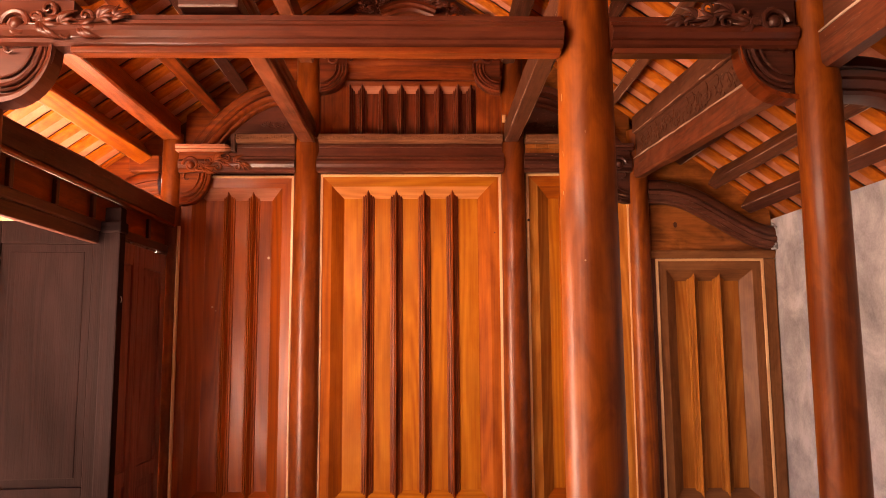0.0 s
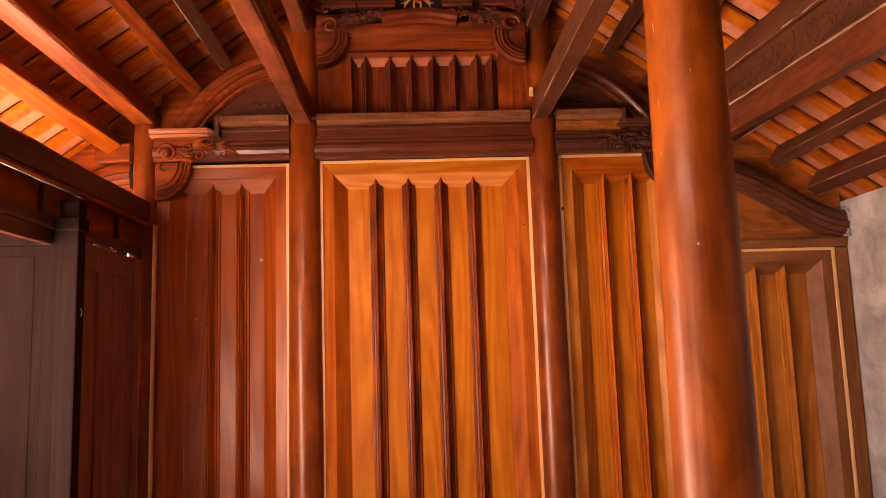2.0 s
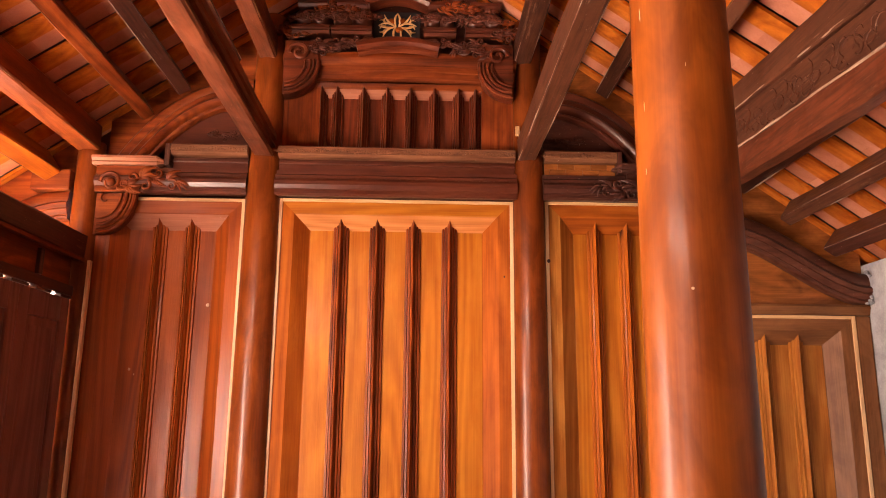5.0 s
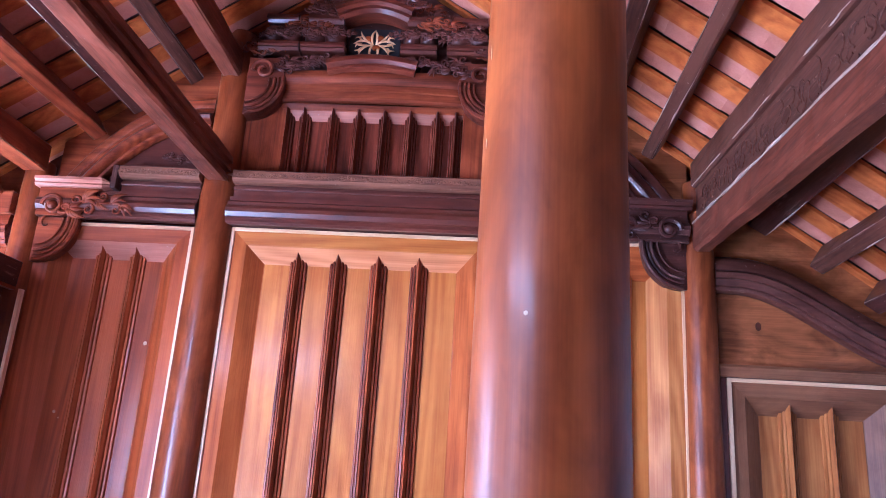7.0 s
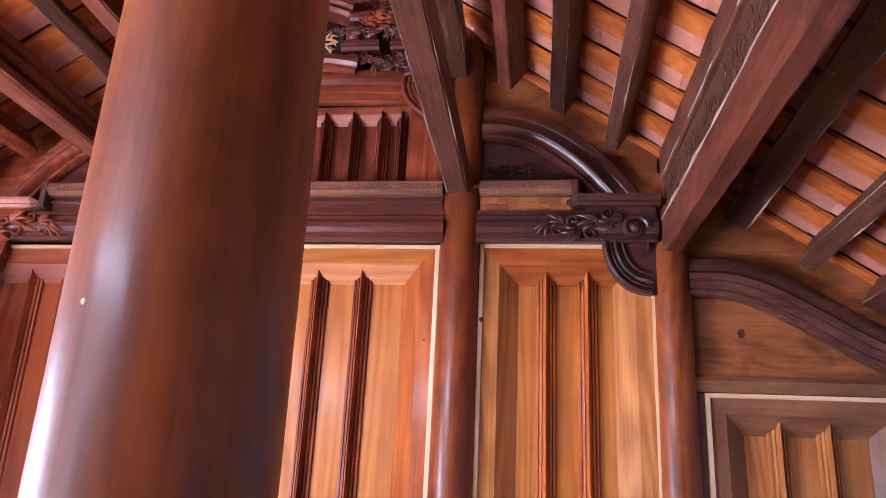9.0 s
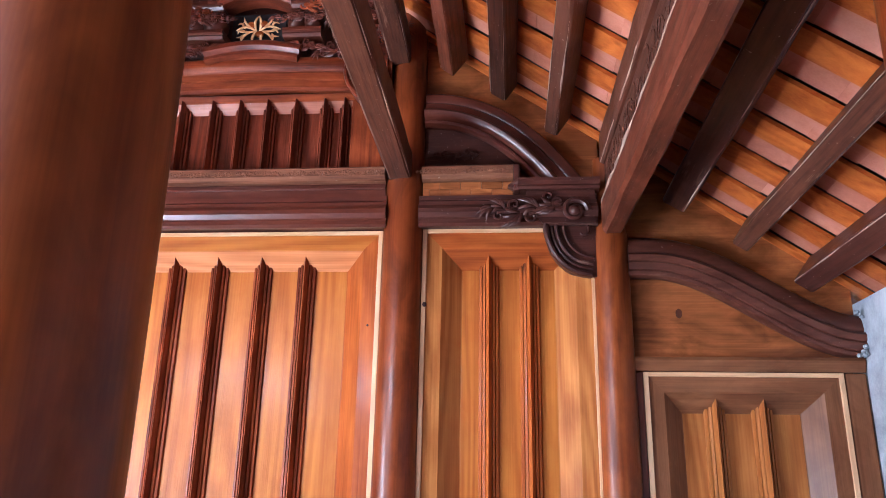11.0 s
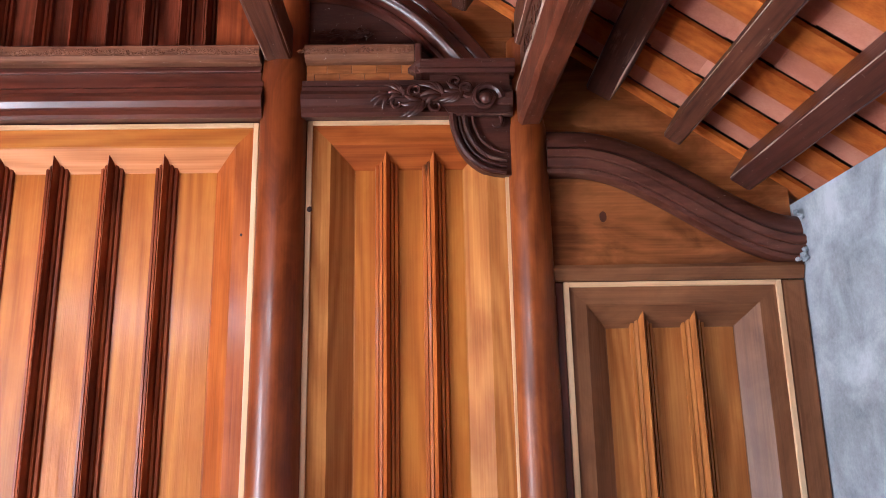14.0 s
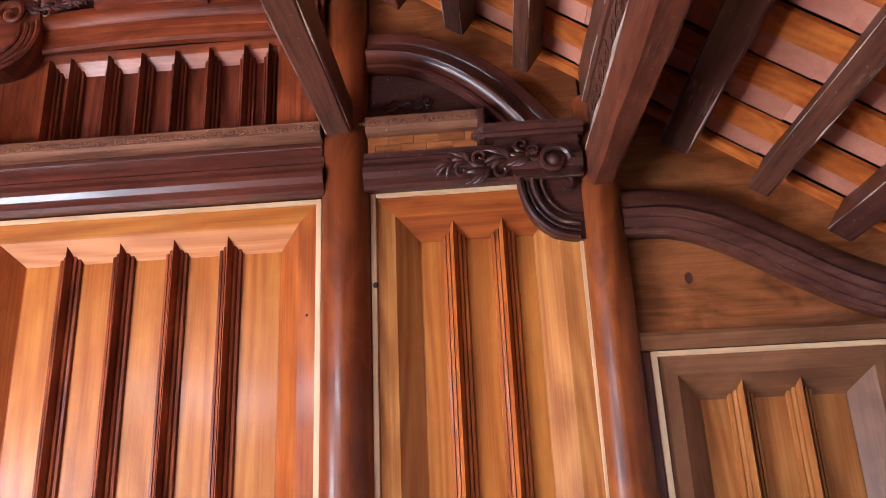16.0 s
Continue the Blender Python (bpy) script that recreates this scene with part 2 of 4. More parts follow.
def sweep(section, path, bm=None, closed=True):
    """Join copies of a section, path is a list of functions or (origin, u, v) frames."""
    bm = bm or bmesh.new()
    rows = []
    for o, u, v in path:
        o, u, v = Vector(o), Vector(u), Vector(v)
        rows.append([bm.verts.new(o + u * a + v * b) for a, b in section])
    n = len(section)
    for r0, r1 in zip(rows, rows[1:]):
        for i in range(n if closed else n - 1):
            j = (i + 1) % n
            bm.faces.new((r0[i], r0[j], r1[j], r1[i]))
    if closed:
        bm.faces.new(rows[0][::-1])
        bm.faces.new(rows[-1])
    return bm


def moulded_x(section, x0, x1, y, z, bm=None):
    """A bar along x: section in (towards the room, up)."""
    return sweep(section, [((x, y, z), (0, -1, 0), (0, 0, 1)) for x in (x0, x1)], bm)


def bar_y(section, x, z, y0, y1, sag=0.0, steps=8):
    path = []
    for i in range(steps + 1):
        f = i / steps
        path.append(((x, y0 + (y1 - y0) * f, z - sag * 4 * f * (1 - f)), (1, 0, 0), (0, 0, 1)))
    return sweep(section, path)


def hewn_y(section, x, z, y0, y1, seed, rough=0.0022, steps=54):
    """A bar along y whose arrises wander a little, as if dressed by hand."""
    rng = random.Random(seed)
    bm = bmesh.new()
    drift = [[0.0, 0.0] for _ in section]
    rows = []
    for i in range(steps + 1):
        for d in drift:
            d[0] = 0.72 * d[0] + rng.uniform(-rough, rough)
            d[1] = 0.72 * d[1] + rng.uniform(-rough, rough)
        y = y0 + (y1 - y0) * i / steps
        rows.append([bm.verts.new((x + a + d[0], y, z + b + d[1])) for (a, b), d in zip(section, drift)])
    n = len(section)
    for r0, r1 in zip(rows, rows[1:]):
        for i in range(n):
            j = (i + 1) % n
            bm.faces.new((r0[i], r0[j], r1[j], r1[i]))
    bm.faces.new(rows[0][::-1])
    bm.faces.new(rows[-1])
    return bm


def rect(w, h, c=0.008):
    return [(-w / 2 + c, 0), (w / 2 - c, 0), (w / 2, c), (w / 2, h - c), (w / 2 - c, h), (-w / 2 + c, h), (-w / 2, h - c), (-w / 2, c)]


def plate(points, y0, y1, bm=None):
    """A flat outline in x and z, given thickness from y0 to y1."""
    bm = bm or bmesh.new()
    a = [bm.verts.new((x, y0, z)) for x, z in points]
    b = [bm.verts.new((x, y1, z)) for x, z in points]
    n = len(points)
    bm.faces.new(a)
    bm.faces.new(b[::-1])
    for i in range(n):
        j = (i + 1) % n
        bm.faces.new((a[i], b[i], b[j], a[j]))
    return bm


def lathe(profile, x, y, sides=32, bm=None):
    bm = bm or bmesh.new()
    rows = []
    for r, z in profile:
        rows.append([bm.verts.new((x + r * math.cos(2 * math.pi * i / sides), y + r * math.sin(2 * math.pi * i / sides), z)) for i in range(sides)])
    for r0, r1 in zip(rows, rows[1:]):
        for i in range(sides):
            j = (i + 1) % sides
            bm.faces.new((r0[i], r0[j], r1[j], r1[i]))
    bm.faces.new(rows[0][::-1])
    bm.faces.new(rows[-1])
    return bm


def tube(points, radii, sides=8, bm=None, flat=1.0, face=(0, -1, 0)):
    """A rounded strand along points; flat squeezes it towards the face direction."""
    bm = bm or bmesh.new()
    f = Vector(face)
    rows = []
    pts = [Vector(p) for p in points]
    for i, p in enumerate(pts):
        d = (pts[min(i + 1, len(pts) - 1)] - pts[max(i - 1, 0)]).normalized()
        s = d.cross(f)
        s = s.normalized() if s.length > 1e-6 else Vector((1, 0, 0))
        n = s.cross(d).normalized()
        rows.append([bm.verts.new(p + s * radii[i] * math.cos(a) + n * radii[i] * flat * math.sin(a)) for a in [2 * math.pi * k / sides for k in range(sides)]])
    for r0, r1 in zip(rows, rows[1:]):
        for i in range(sides):
            j = (i + 1) % sides
            bm.faces.new((r0[i], r0[j], r1[j], r1[i]))
    bm.faces.new(rows[0][::-1])
    bm.faces.new(rows[-1])
    return bm


def scroll(bm, x, z, y, size, turn=1, start=0.0, laps=1.6, thick=0.2):
    """A carved volute in the plane of the wall."""
    pts, rad = [], []
    steps = 30
    for i in range(steps + 1):
        f = i / steps
        a = start + turn * f * laps * 2 * math.pi
        r = size * (1 - 0.86 * f)
        pts.append((x + r * math.cos(a), y - 0.35 * size * f * 0.5, z + r * math.sin(a)))
        rad.append(size * thick * (1 - 0.55 * f))
    tube(pts, rad, 7, bm)
    return bm


def leaf(bm, x, z, y, length, angle, curl, width, lift=0.02):
    """A carved acanthus blade that bows out of the wall."""
    pts, rad = [], []
    steps = 9
    a, px, pz = angle, x, z
    for i in range(steps + 1):
        f = i / steps
        pts.append((px, y - lift * math.sin(math.pi * f), pz))
        rad.append(max(0.0012, width * (math.sin(math.pi * min(1, f * 0.85 + 0.12)) ** 0.8)))
        a += curl / steps
        px += math.cos(a) * length / steps
        pz += math.sin(a) * length / steps
    tube(pts, rad, 6, bm, flat=0.42)
    return bm


def fan(bm, x, z, y, size, angle, curl, blades=5, spread=70.0):
    """A carved shell of tapered blades that spring from one point and bend together."""
    for i in range(blades):
        f = i / (blades - 1) - 0.5
        leaf(bm, x, z, y, size * (1.0 - 0.5 * abs(f)), angle + radians(spread) * f, curl * (0.6 + 0.8 * abs(f)), size * 0.085, size * 0.16)
    return bm


def foliage(bm, x, z, y, size, face, seed, blades=9):
    """Carved acanthus: shells of blades along a wavy stem, with a volute at the root."""
    rng = random.Random(seed)

    def way(deg):
        a = radians(deg + rng.uniform(-8, 8))
        return a if face > 0 else math.pi - a

    def stem(f):
        return x + face * size * (-0.4 + 1.3 * f), z + size * (0.12 - 0.08 * f) * math.sin(5.2 * f + seed)

    pts = [(stem(i / 12)[0], y - size * 0.02, stem(i / 12)[1]) for i in range(13)]
    tube(pts, [size * 0.075 * (1.1 - 0.75 * i / 12) for i in range(13)], 6, bm, flat=0.7)
    n = 3 if blades < 10 else 4
    for i in range(n):
        f = (i + 0.3) / n
        sx, sz = stem(f)
        side = 1 if i % 2 else -1
        q = size * (0.5 - 0.12 * f) * rng.uniform(0.85, 1.15)
        fan(bm, sx, sz, y - size * 0.02, q, way(side * 62), -side * face * 1.5, 5, 75)
        scroll(bm, sx + face * q * 0.25, sz - side * q * 0.32, y - size * 0.02, q * 0.26, -face * side, way(60 * side), 1.1, 0.32)
    sx, sz = stem(0.97)
    fan(bm, sx, sz, y - size * 0.02, size * 0.42, way(rng.uniform(-20, 20)), face * rng.choice((-1, 1)) * 0.9, 4, 50)
    sx, sz = stem(0.02)
    scroll(bm, sx, sz, y - size * 0.03, size * 0.17, face, way(180), 1.3, 0.27)
    return bm


# ---- the plan ----
RIDGE = -0.125
SLOPE = 0.70
GABLE = 5.93
NEAR = 3.2
BACK = -2.2


def roof_z(x):
    return 4.554 - SLOPE * abs(x - RIDGE)


# ---- setting ----
solid("floor", box(-2.25, 2.84, BACK, 6.1, -0.12, 0.0, 0), FLOOR, "red-brown tiled floor under the timber hall", "floor", kind="structure")
solid("ground", box(-60, 60, -60, 60, -0.3, -0.13, 0), YARD, "pale paved courtyard ground around the house", "ground", kind="structure")
solid("wall_right", box(2.82, 3.02, BACK, 6.25, -0.12, 2.42, 0.004), PLASTER, "blotchy grey unpainted cement plaster wall", "wall", kind="structure")
solid("wall_left", box(-2.09, -2.0, BACK, 0.85, -0.12, 2.368, 0.004), wood("brown", "z"), "plain closed timber front wall behind the walker", "wall", kind="structure")
solid("wall_left_pier", box(-2.09, -2.0, 1.5, 3.07, -0.12, 2.368, 0.004), wood("brown", "z"), "plain closed timber front wall next to the outer column", "wall", kind="structure")
bm = plate([(-3.0, -0.12), (3.02, -0.12), (3.02, roof_z(3.02) - 0.03), (RIDGE, 4.52), (-3.0, roof_z(-3.0) - 0.03)], BACK - 0.15, BACK)
solid("wall_back", bm, wood("brown", "z"), "plain dark timber end wall", "wall", kind="structure")
bm = plate([(-2.1, -0.12), (2.82, -0.12), (2.82, roof_z(2.82) - 0.004), (RIDGE, 4.55), (-2.1, roof_z(-2.1) - 0.004)], GABLE + 0.12, GABLE + 0.3)
solid("wall_gable", bm, wood("brown", "x"), "brown plank backing of the gable wall", "wall", kind="structure")


# ---- columns ----
def column(x, y, profile, label, tone="column"):
    ob = thing("wooden_column", (x, y, 0), label, "column", "round timber columns of the hall")
    part("shaft", lathe(profile, x, y, 40), wood(tone, "z"), ob, smooth=True)
    part("stone_base", lathe([(0.17, 0.0), (0.17, 0.05), (0.15, 0.08), (0.13, 0.1)], x, y, 24), PLASTER, ob, "grey stone column base", smooth=True)
    return ob


def shaft(r_low, r_top, neck, top):
    """A swelling shaft that steps in above the tie beam."""
    return [(r_low, 0.09), (r_low * 1.03, 0.9), (r_low, 1.7), (r_low * 0.97, neck - 0.35), (r_low * 0.965, neck - 0.04), (r_top * 1.03, neck + 0.03), (r_top, neck + 0.09), (r_top * 0.98, top)]


column(-0.94, GABLE - 0.005, shaft(0.112, 0.098, 2.98, 4.0), "tall varnished red-brown round column in the gable truss")
column(0.716, GABLE - 0.005, shaft(0.103, 0.094, 2.98, 4.0), "tall varnished orange-brown round column in the gable truss")
column(-2.02, GABLE - 0.005, shaft(0.085, 0.078, 2.98, 3.12), "slim varnished column beside the folding doors")
column(1.725, GABLE - 0.005, shaft(0.088, 0.07, 2.78, 3.15), "slim amber round column beside the low end panel", "lacquer")
near_col = column(0.714, NEAR - 0.01, shaft(0.125, 0.111, 2.86, 3.95), "glossy freestanding round column with scratches and pale chips", "lacquer")
column(1.705, NEAR - 0.11, shaft(0.096, 0.08, 2.6, 3.05), "glossy orange-brown outer column with knots", "lacquer")
column(-1.92, NEAR - 0.04, shaft(0.10, 0.08, 2.6, 3.1), "varnished outer column by the open doorway")
for ang, z, h, w in ((-112, 1.78, 0.008, 0.008), (-62, 1.62, 0.016, 0.003), (-70, 1.45, 0.01, 0.003), (-105, 2.33, 0.012, 0.002), (-158, 2.25, 0.03, 0.003), (-158, 2.5, 0.04, 0.004), (-160, 2.08, 0.02, 0.004)):
    a = radians(ang)
    cx, cy = 0.714 + 0.1245 * math.cos(a), NEAR - 0.01 + 0.1245 * math.sin(a)
    bmc = bmesh.new()
    bmesh.ops.create_icosphere(bmc, subdivisions=1, radius=1.0, matrix=Matrix.LocRotScale((cx, cy, z), Euler((0, 0, a)), (0.0008, w / 2, h / 2)))
    part("chip", bmc, CHIP, near_col, "pale chip in the varnish")
pts = [(0.714 + 0.1165 * math.cos(radians(a)), NEAR - 0.01 + 0.1165 * math.sin(radians(a)), 2.33 + (a + 125) * 0.0042) for a in range(-125, -82, 6)]
part("scratch", tube(pts, [0.0012] * len(pts), 5), CHIP, near_col, "long pale scratch")

# ---- wall panels ----
BATTEN = [(0.0, 0.0), (0.004, 0.014), (0.015, 0.016), (0.017, 0.010), (0.021, 0.022), (0.031, 0.026), (0.033, 0.018), (0.037, 0.034), (0.049, 0.056), (0.061, 0.034), (0.065, 0.018), (0.067, 0.026), (0.077, 0.022), (0.081, 0.010), (0.083, 0.016), (0.094, 0.014), (0.098, 0.0)]


def mitred(bm, outer, inner, y_front, side, knee=0.5, facets=(0, 7)):
    """One mitred length of a two-facet frame, sloping from the front edge back to the boards."""
    (x0, x1, z0, z1), (a0, a1, b0, b1) = outer, inner

    def corner(ix, iz, f, y):
        ox, oz = (x0, x1)[ix], (z0, z1)[iz]
        jx, jz = (a0, a1)[ix], (b0, b1)[iz]
        return (ox + (jx - ox) * f, y, oz + (jz - oz) * f)

    ends = {"left": ((0, 0), (0, 1)), "right": ((1, 0), (1, 1)), "top": ((0, 1), (1, 1)), "bottom": ((0, 0), (1, 0))}[side]
    prof = [(0.0, 0.02), (0.0, 0.0), (knee - 0.03, 0.009), (knee, 0.014), (0.93, 0.083), (1.0, 0.085), (1.0, 0.1)][facets[0]:facets[1]]
    rows = [[bm.verts.new(corner(ix, iz, f, y_front + d)) for f, d in prof] for ix, iz in ends]
    for i in range(len(prof) - 1):
        bm.faces.new((rows[0][i], rows[0][i + 1], rows[1][i + 1], rows[1][i]))
    return bm


def wall_panel(x0, x1, z0, z1, y, battens, tones, label, frame_w=0.2, beads=("left", "right", "top"), border=None, batten="russet", cove="cove"):
    ob = thing("wooden_wall_panel", ((x0 + x1) / 2, y, z0), label, "wall panel", "framed timber panels of the gable wall")
    outer, inner = (x0, x1, z0, z1), (x0 + frame_w, x1 - frame_w, z0 + frame_w, z1 - frame_w)
    for side in ("left", "right", "top", "bottom"):
        axis = "x" if side in ("top", "bottom") else "z"
        if side == "top":
            part("frame_top", mitred(bmesh.new(), outer, inner, y, side, facets=(0, 4)), wood(tones[2], axis), ob)
            # centre and left panels carry the cove's sheen as a paler tone
            part("cove", mitred(bmesh.new(), outer, inner, y, side, facets=(3, 7)), wood(cove, axis), ob, "cove under the frame, paler where its sheen is painted in")
            continue
        part("frame_" + side, mitred(bmesh.new(), outer, inner, y, side), wood(tones[{"left": 0, "right": 1, "top": 2, "bottom": 2}[side]], axis), ob)
    back = y + 0.083
    cuts = [inner[0] - 0.01] + list(battens) + [inner[1] + 0.01]
    for i, (a, b) in enumerate(zip(cuts, cuts[1:])):
        part("board", box(a + 0.001, b - 0.001, back, back + 0.02, inner[2] - 0.01, inner[3] + 0.01, 0.002), wood(tones[3 + i % (len(tones) - 3)], "z"), ob)
    for b in battens:
        sec = [(u - 0.049, v * 0.95) for u, v in BATTEN]
        bmb = sweep(sec, [((b, back + 0.001, z), (1, 0, 0), (0, -1, 0)) for z in (inner[2] - 0.15, z1 - 0.002)])
        part("batten", bmb, wood(batten, "z"), ob)
    w = 0.02
    if "left" in beads:
        part("bead", box(x0 - 0.002, x0 + w, y - 0.008, y + 0.012, z0, z1, 0.003), wood("pale", "z"), ob, "narrow pale unvarnished bead")
    if "right" in beads:
        part("bead", box(x1 - w, x1 + 0.002, y - 0.008, y + 0.012, z0, z1 - (0.2 if border == "bracket" else 0), 0.003), wood("pale", "z"), ob, "narrow pale unvarnished bead")
    if "top" in beads:
        part("bead", box(x0 + w, x1 - w - (0.22 if border == "bracket" else 0), y - 0.008, y + 0.012, z1 - w, z1, 0.003), wood("pale", "x"), ob, "narrow pale unvarnished bead")
    return ob


PY = GABLE - 0.02
# default russet battens: the shade of their far sides is in the colour
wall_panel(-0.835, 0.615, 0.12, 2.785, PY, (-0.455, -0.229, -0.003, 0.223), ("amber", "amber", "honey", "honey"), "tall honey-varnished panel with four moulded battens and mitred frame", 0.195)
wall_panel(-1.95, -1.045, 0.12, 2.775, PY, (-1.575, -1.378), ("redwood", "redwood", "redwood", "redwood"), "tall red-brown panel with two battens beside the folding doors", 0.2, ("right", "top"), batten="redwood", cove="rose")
wall_panel(0.818, 1.649, 0.12, 2.792, PY, (1.140, 1.337), ("dull", "dull", "amber", "honey"), "tall orange panel with two battens under a carved bracket", 0.2, border="bracket", batten="amber", cove="amber")
end = wall_panel(1.845, 2.715, 0.12, 2.095, PY, (2.163, 2.372), ("tan", "tan", "tan", "dull", "dull", "dull"), "low dull-brown end panel with two battens by the plaster wall", 0.185, batten="dull", cove="tan")
part("border_top", sweep([(0, 0), (0.0, 0.06), (-0.02, 0.065), (-0.03, 0.05), (-0.012, 0.0)], [((x, PY + 0.012, 2.099), (0, 1, 0), (0, 0, 1)) for x in (1.80, 2.815)]), wood("tan", "x"), end)
part("border_side", box(2.719, 2.815, PY - 0.004, PY + 0.05, 0.02, 2.096, 0.012), wood("tan", "z"), end)
part("border_side", box(1.80, 1.842, PY - 0.002, PY + 0.05, 0.02, 2.096, 0.008), wood("brown", "z"), end)
for a, b in ((-1.95, -1.045), (-0.835, 0.615), (0.818, 1.655), (1.80, 2.815)):
    solid("sill_beam", box(a, b, GABLE - 0.07, GABLE + 0.1, 0.0, 0.116, 0.01), wood("russet", "x"), "heavy red-brown sill beam under a wall panel", "sill beam", group="sill beams")

def plug(x, y, z, size, material, label):
    bmp = bmesh.new()
    bmesh.ops.create_icosphere(bmp, subdivisions=2, radius=1.0, matrix=Matrix.LocRotScale((x, y, z), None, (size, 0.003, size * 1.1)))
    return solid("wood_plug", bmp, material, label, "plug", at=(x, y, z), group="plugs in the panels")


for x, z, q in ((-1.69, 1.73, 0.008), (-1.25, 2.12, 0.011), (-1.66, 1.70, 0.004)):
    plug(x, PY + (0.082 if x < -1.5 else 0.07), z, q, CHIP, "small pale filler plug in the red panel")
plug(0.833, PY - 0.008, 2.41, 0.011, wood("dark", "x"), "dark knot on the pale bead")
plug(0.56, PY + 0.006, 2.31, 0.006, wood("dark", "x"), "small dark peg in the honey panel")
solid("wedge", box(0.625, 0.65, GABLE - 0.125, GABLE - 0.10, 3.19, 3.25, 0.003), wood("pale", "z"), "small pale wedge driven in beside a beam end", "wedge")

solid("door_jamb_bead", box(-1.938, -1.918, PY - 0.075, PY - 0.045, 0.117, 2.36, 0.004), wood("pale", "z"), "narrow pale unvarnished bead between doors and panel", "moulding")

# ---- trusses ----
RAIL = [(0.0, 0.0), (0.05, 0.0), (0.062, 0.012), (0.062, 0.03), (0.074, 0.036), (0.086, 0.058), (0.086, 0.078), (0.074, 0.096), (0.062, 0.1), (0.062, 0.118), (0.05, 0.128), (0.05, 0.15), (0.0, 0.15)]
CARVED = [(0.0, 0.056), (0.06, 0.056), (0.075, 0.062), (0.09, 0.075), (0.09, 0.118), (0.08, 0.126), (0.0, 0.126)]


def arc_points(x0, z0, x1, z1, over=1.12, steps=26):
    """A line that leaves the first point level and falls ever more steeply to the second."""
    return [(x0 + (x1 - x0) * over * i / steps, z0 + (z1 - z0) * (over * i / steps) ** 2.25) for i in range(steps + 1)]


def swan(x0, z0, x1, z1, run=0.1, steps=34):
    """An S-shaped fall from a level start to a nearly level end; run: the level length at the start."""
    out = []
    for i in range(steps + 1):
        f = i / steps
        g = max(0.0, (f - run) / (1 - run))
        out.append((x0 + (x1 - x0) * f, z0 + (z1 - z0) * g * g * (3 - 2 * g)))
    return out


def moulding_on(points, y, section):
    """Sweep a section (up, towards the room) along points in the wall's plane."""
    path = []
    for i, (x, z) in enumerate(points):
        a, b = points[max(i - 1, 0)], points[min(i + 1, len(points) - 1)]
        d = Vector((b[0] - a[0], 0, b[1] - a[1])).normalized()
        up = Vector((-d.z, 0, d.x))
        if up.z < 0:
            up = -up
        path.append(((x, y, z), up, (0, -1, 0)))
    return sweep(section, path)


ARC = [(0, 0), (0, 0.03), (0.01, 0.045), (0.024, 0.047), (0.03, 0.036), (0.038, 0.06), (0.05, 0.078), (0.066, 0.084), (0.08, 0.074), (0.088, 0.05), (0.096, 0.034), (0.13, 0.032), (0.138, 0.022), (0.15, 0.028), (0.188, 0.022), (0.198, 0.01), (0.198, 0)]
ARM = [(0, 0), (0, 0.04), (0.008, 0.054), (0.024, 0.058), (0.028, 0.053), (0.034, 0.064), (0.064, 0.074), (0.068, 0.066), (0.075, 0.078), (0.1, 0.082), (0.112, 0.072), (0.116, 0.058), (0.13, 0.062), (0.17, 0.052), (0.192, 0.036), (0.202, 0.015), (0.202, 0)]


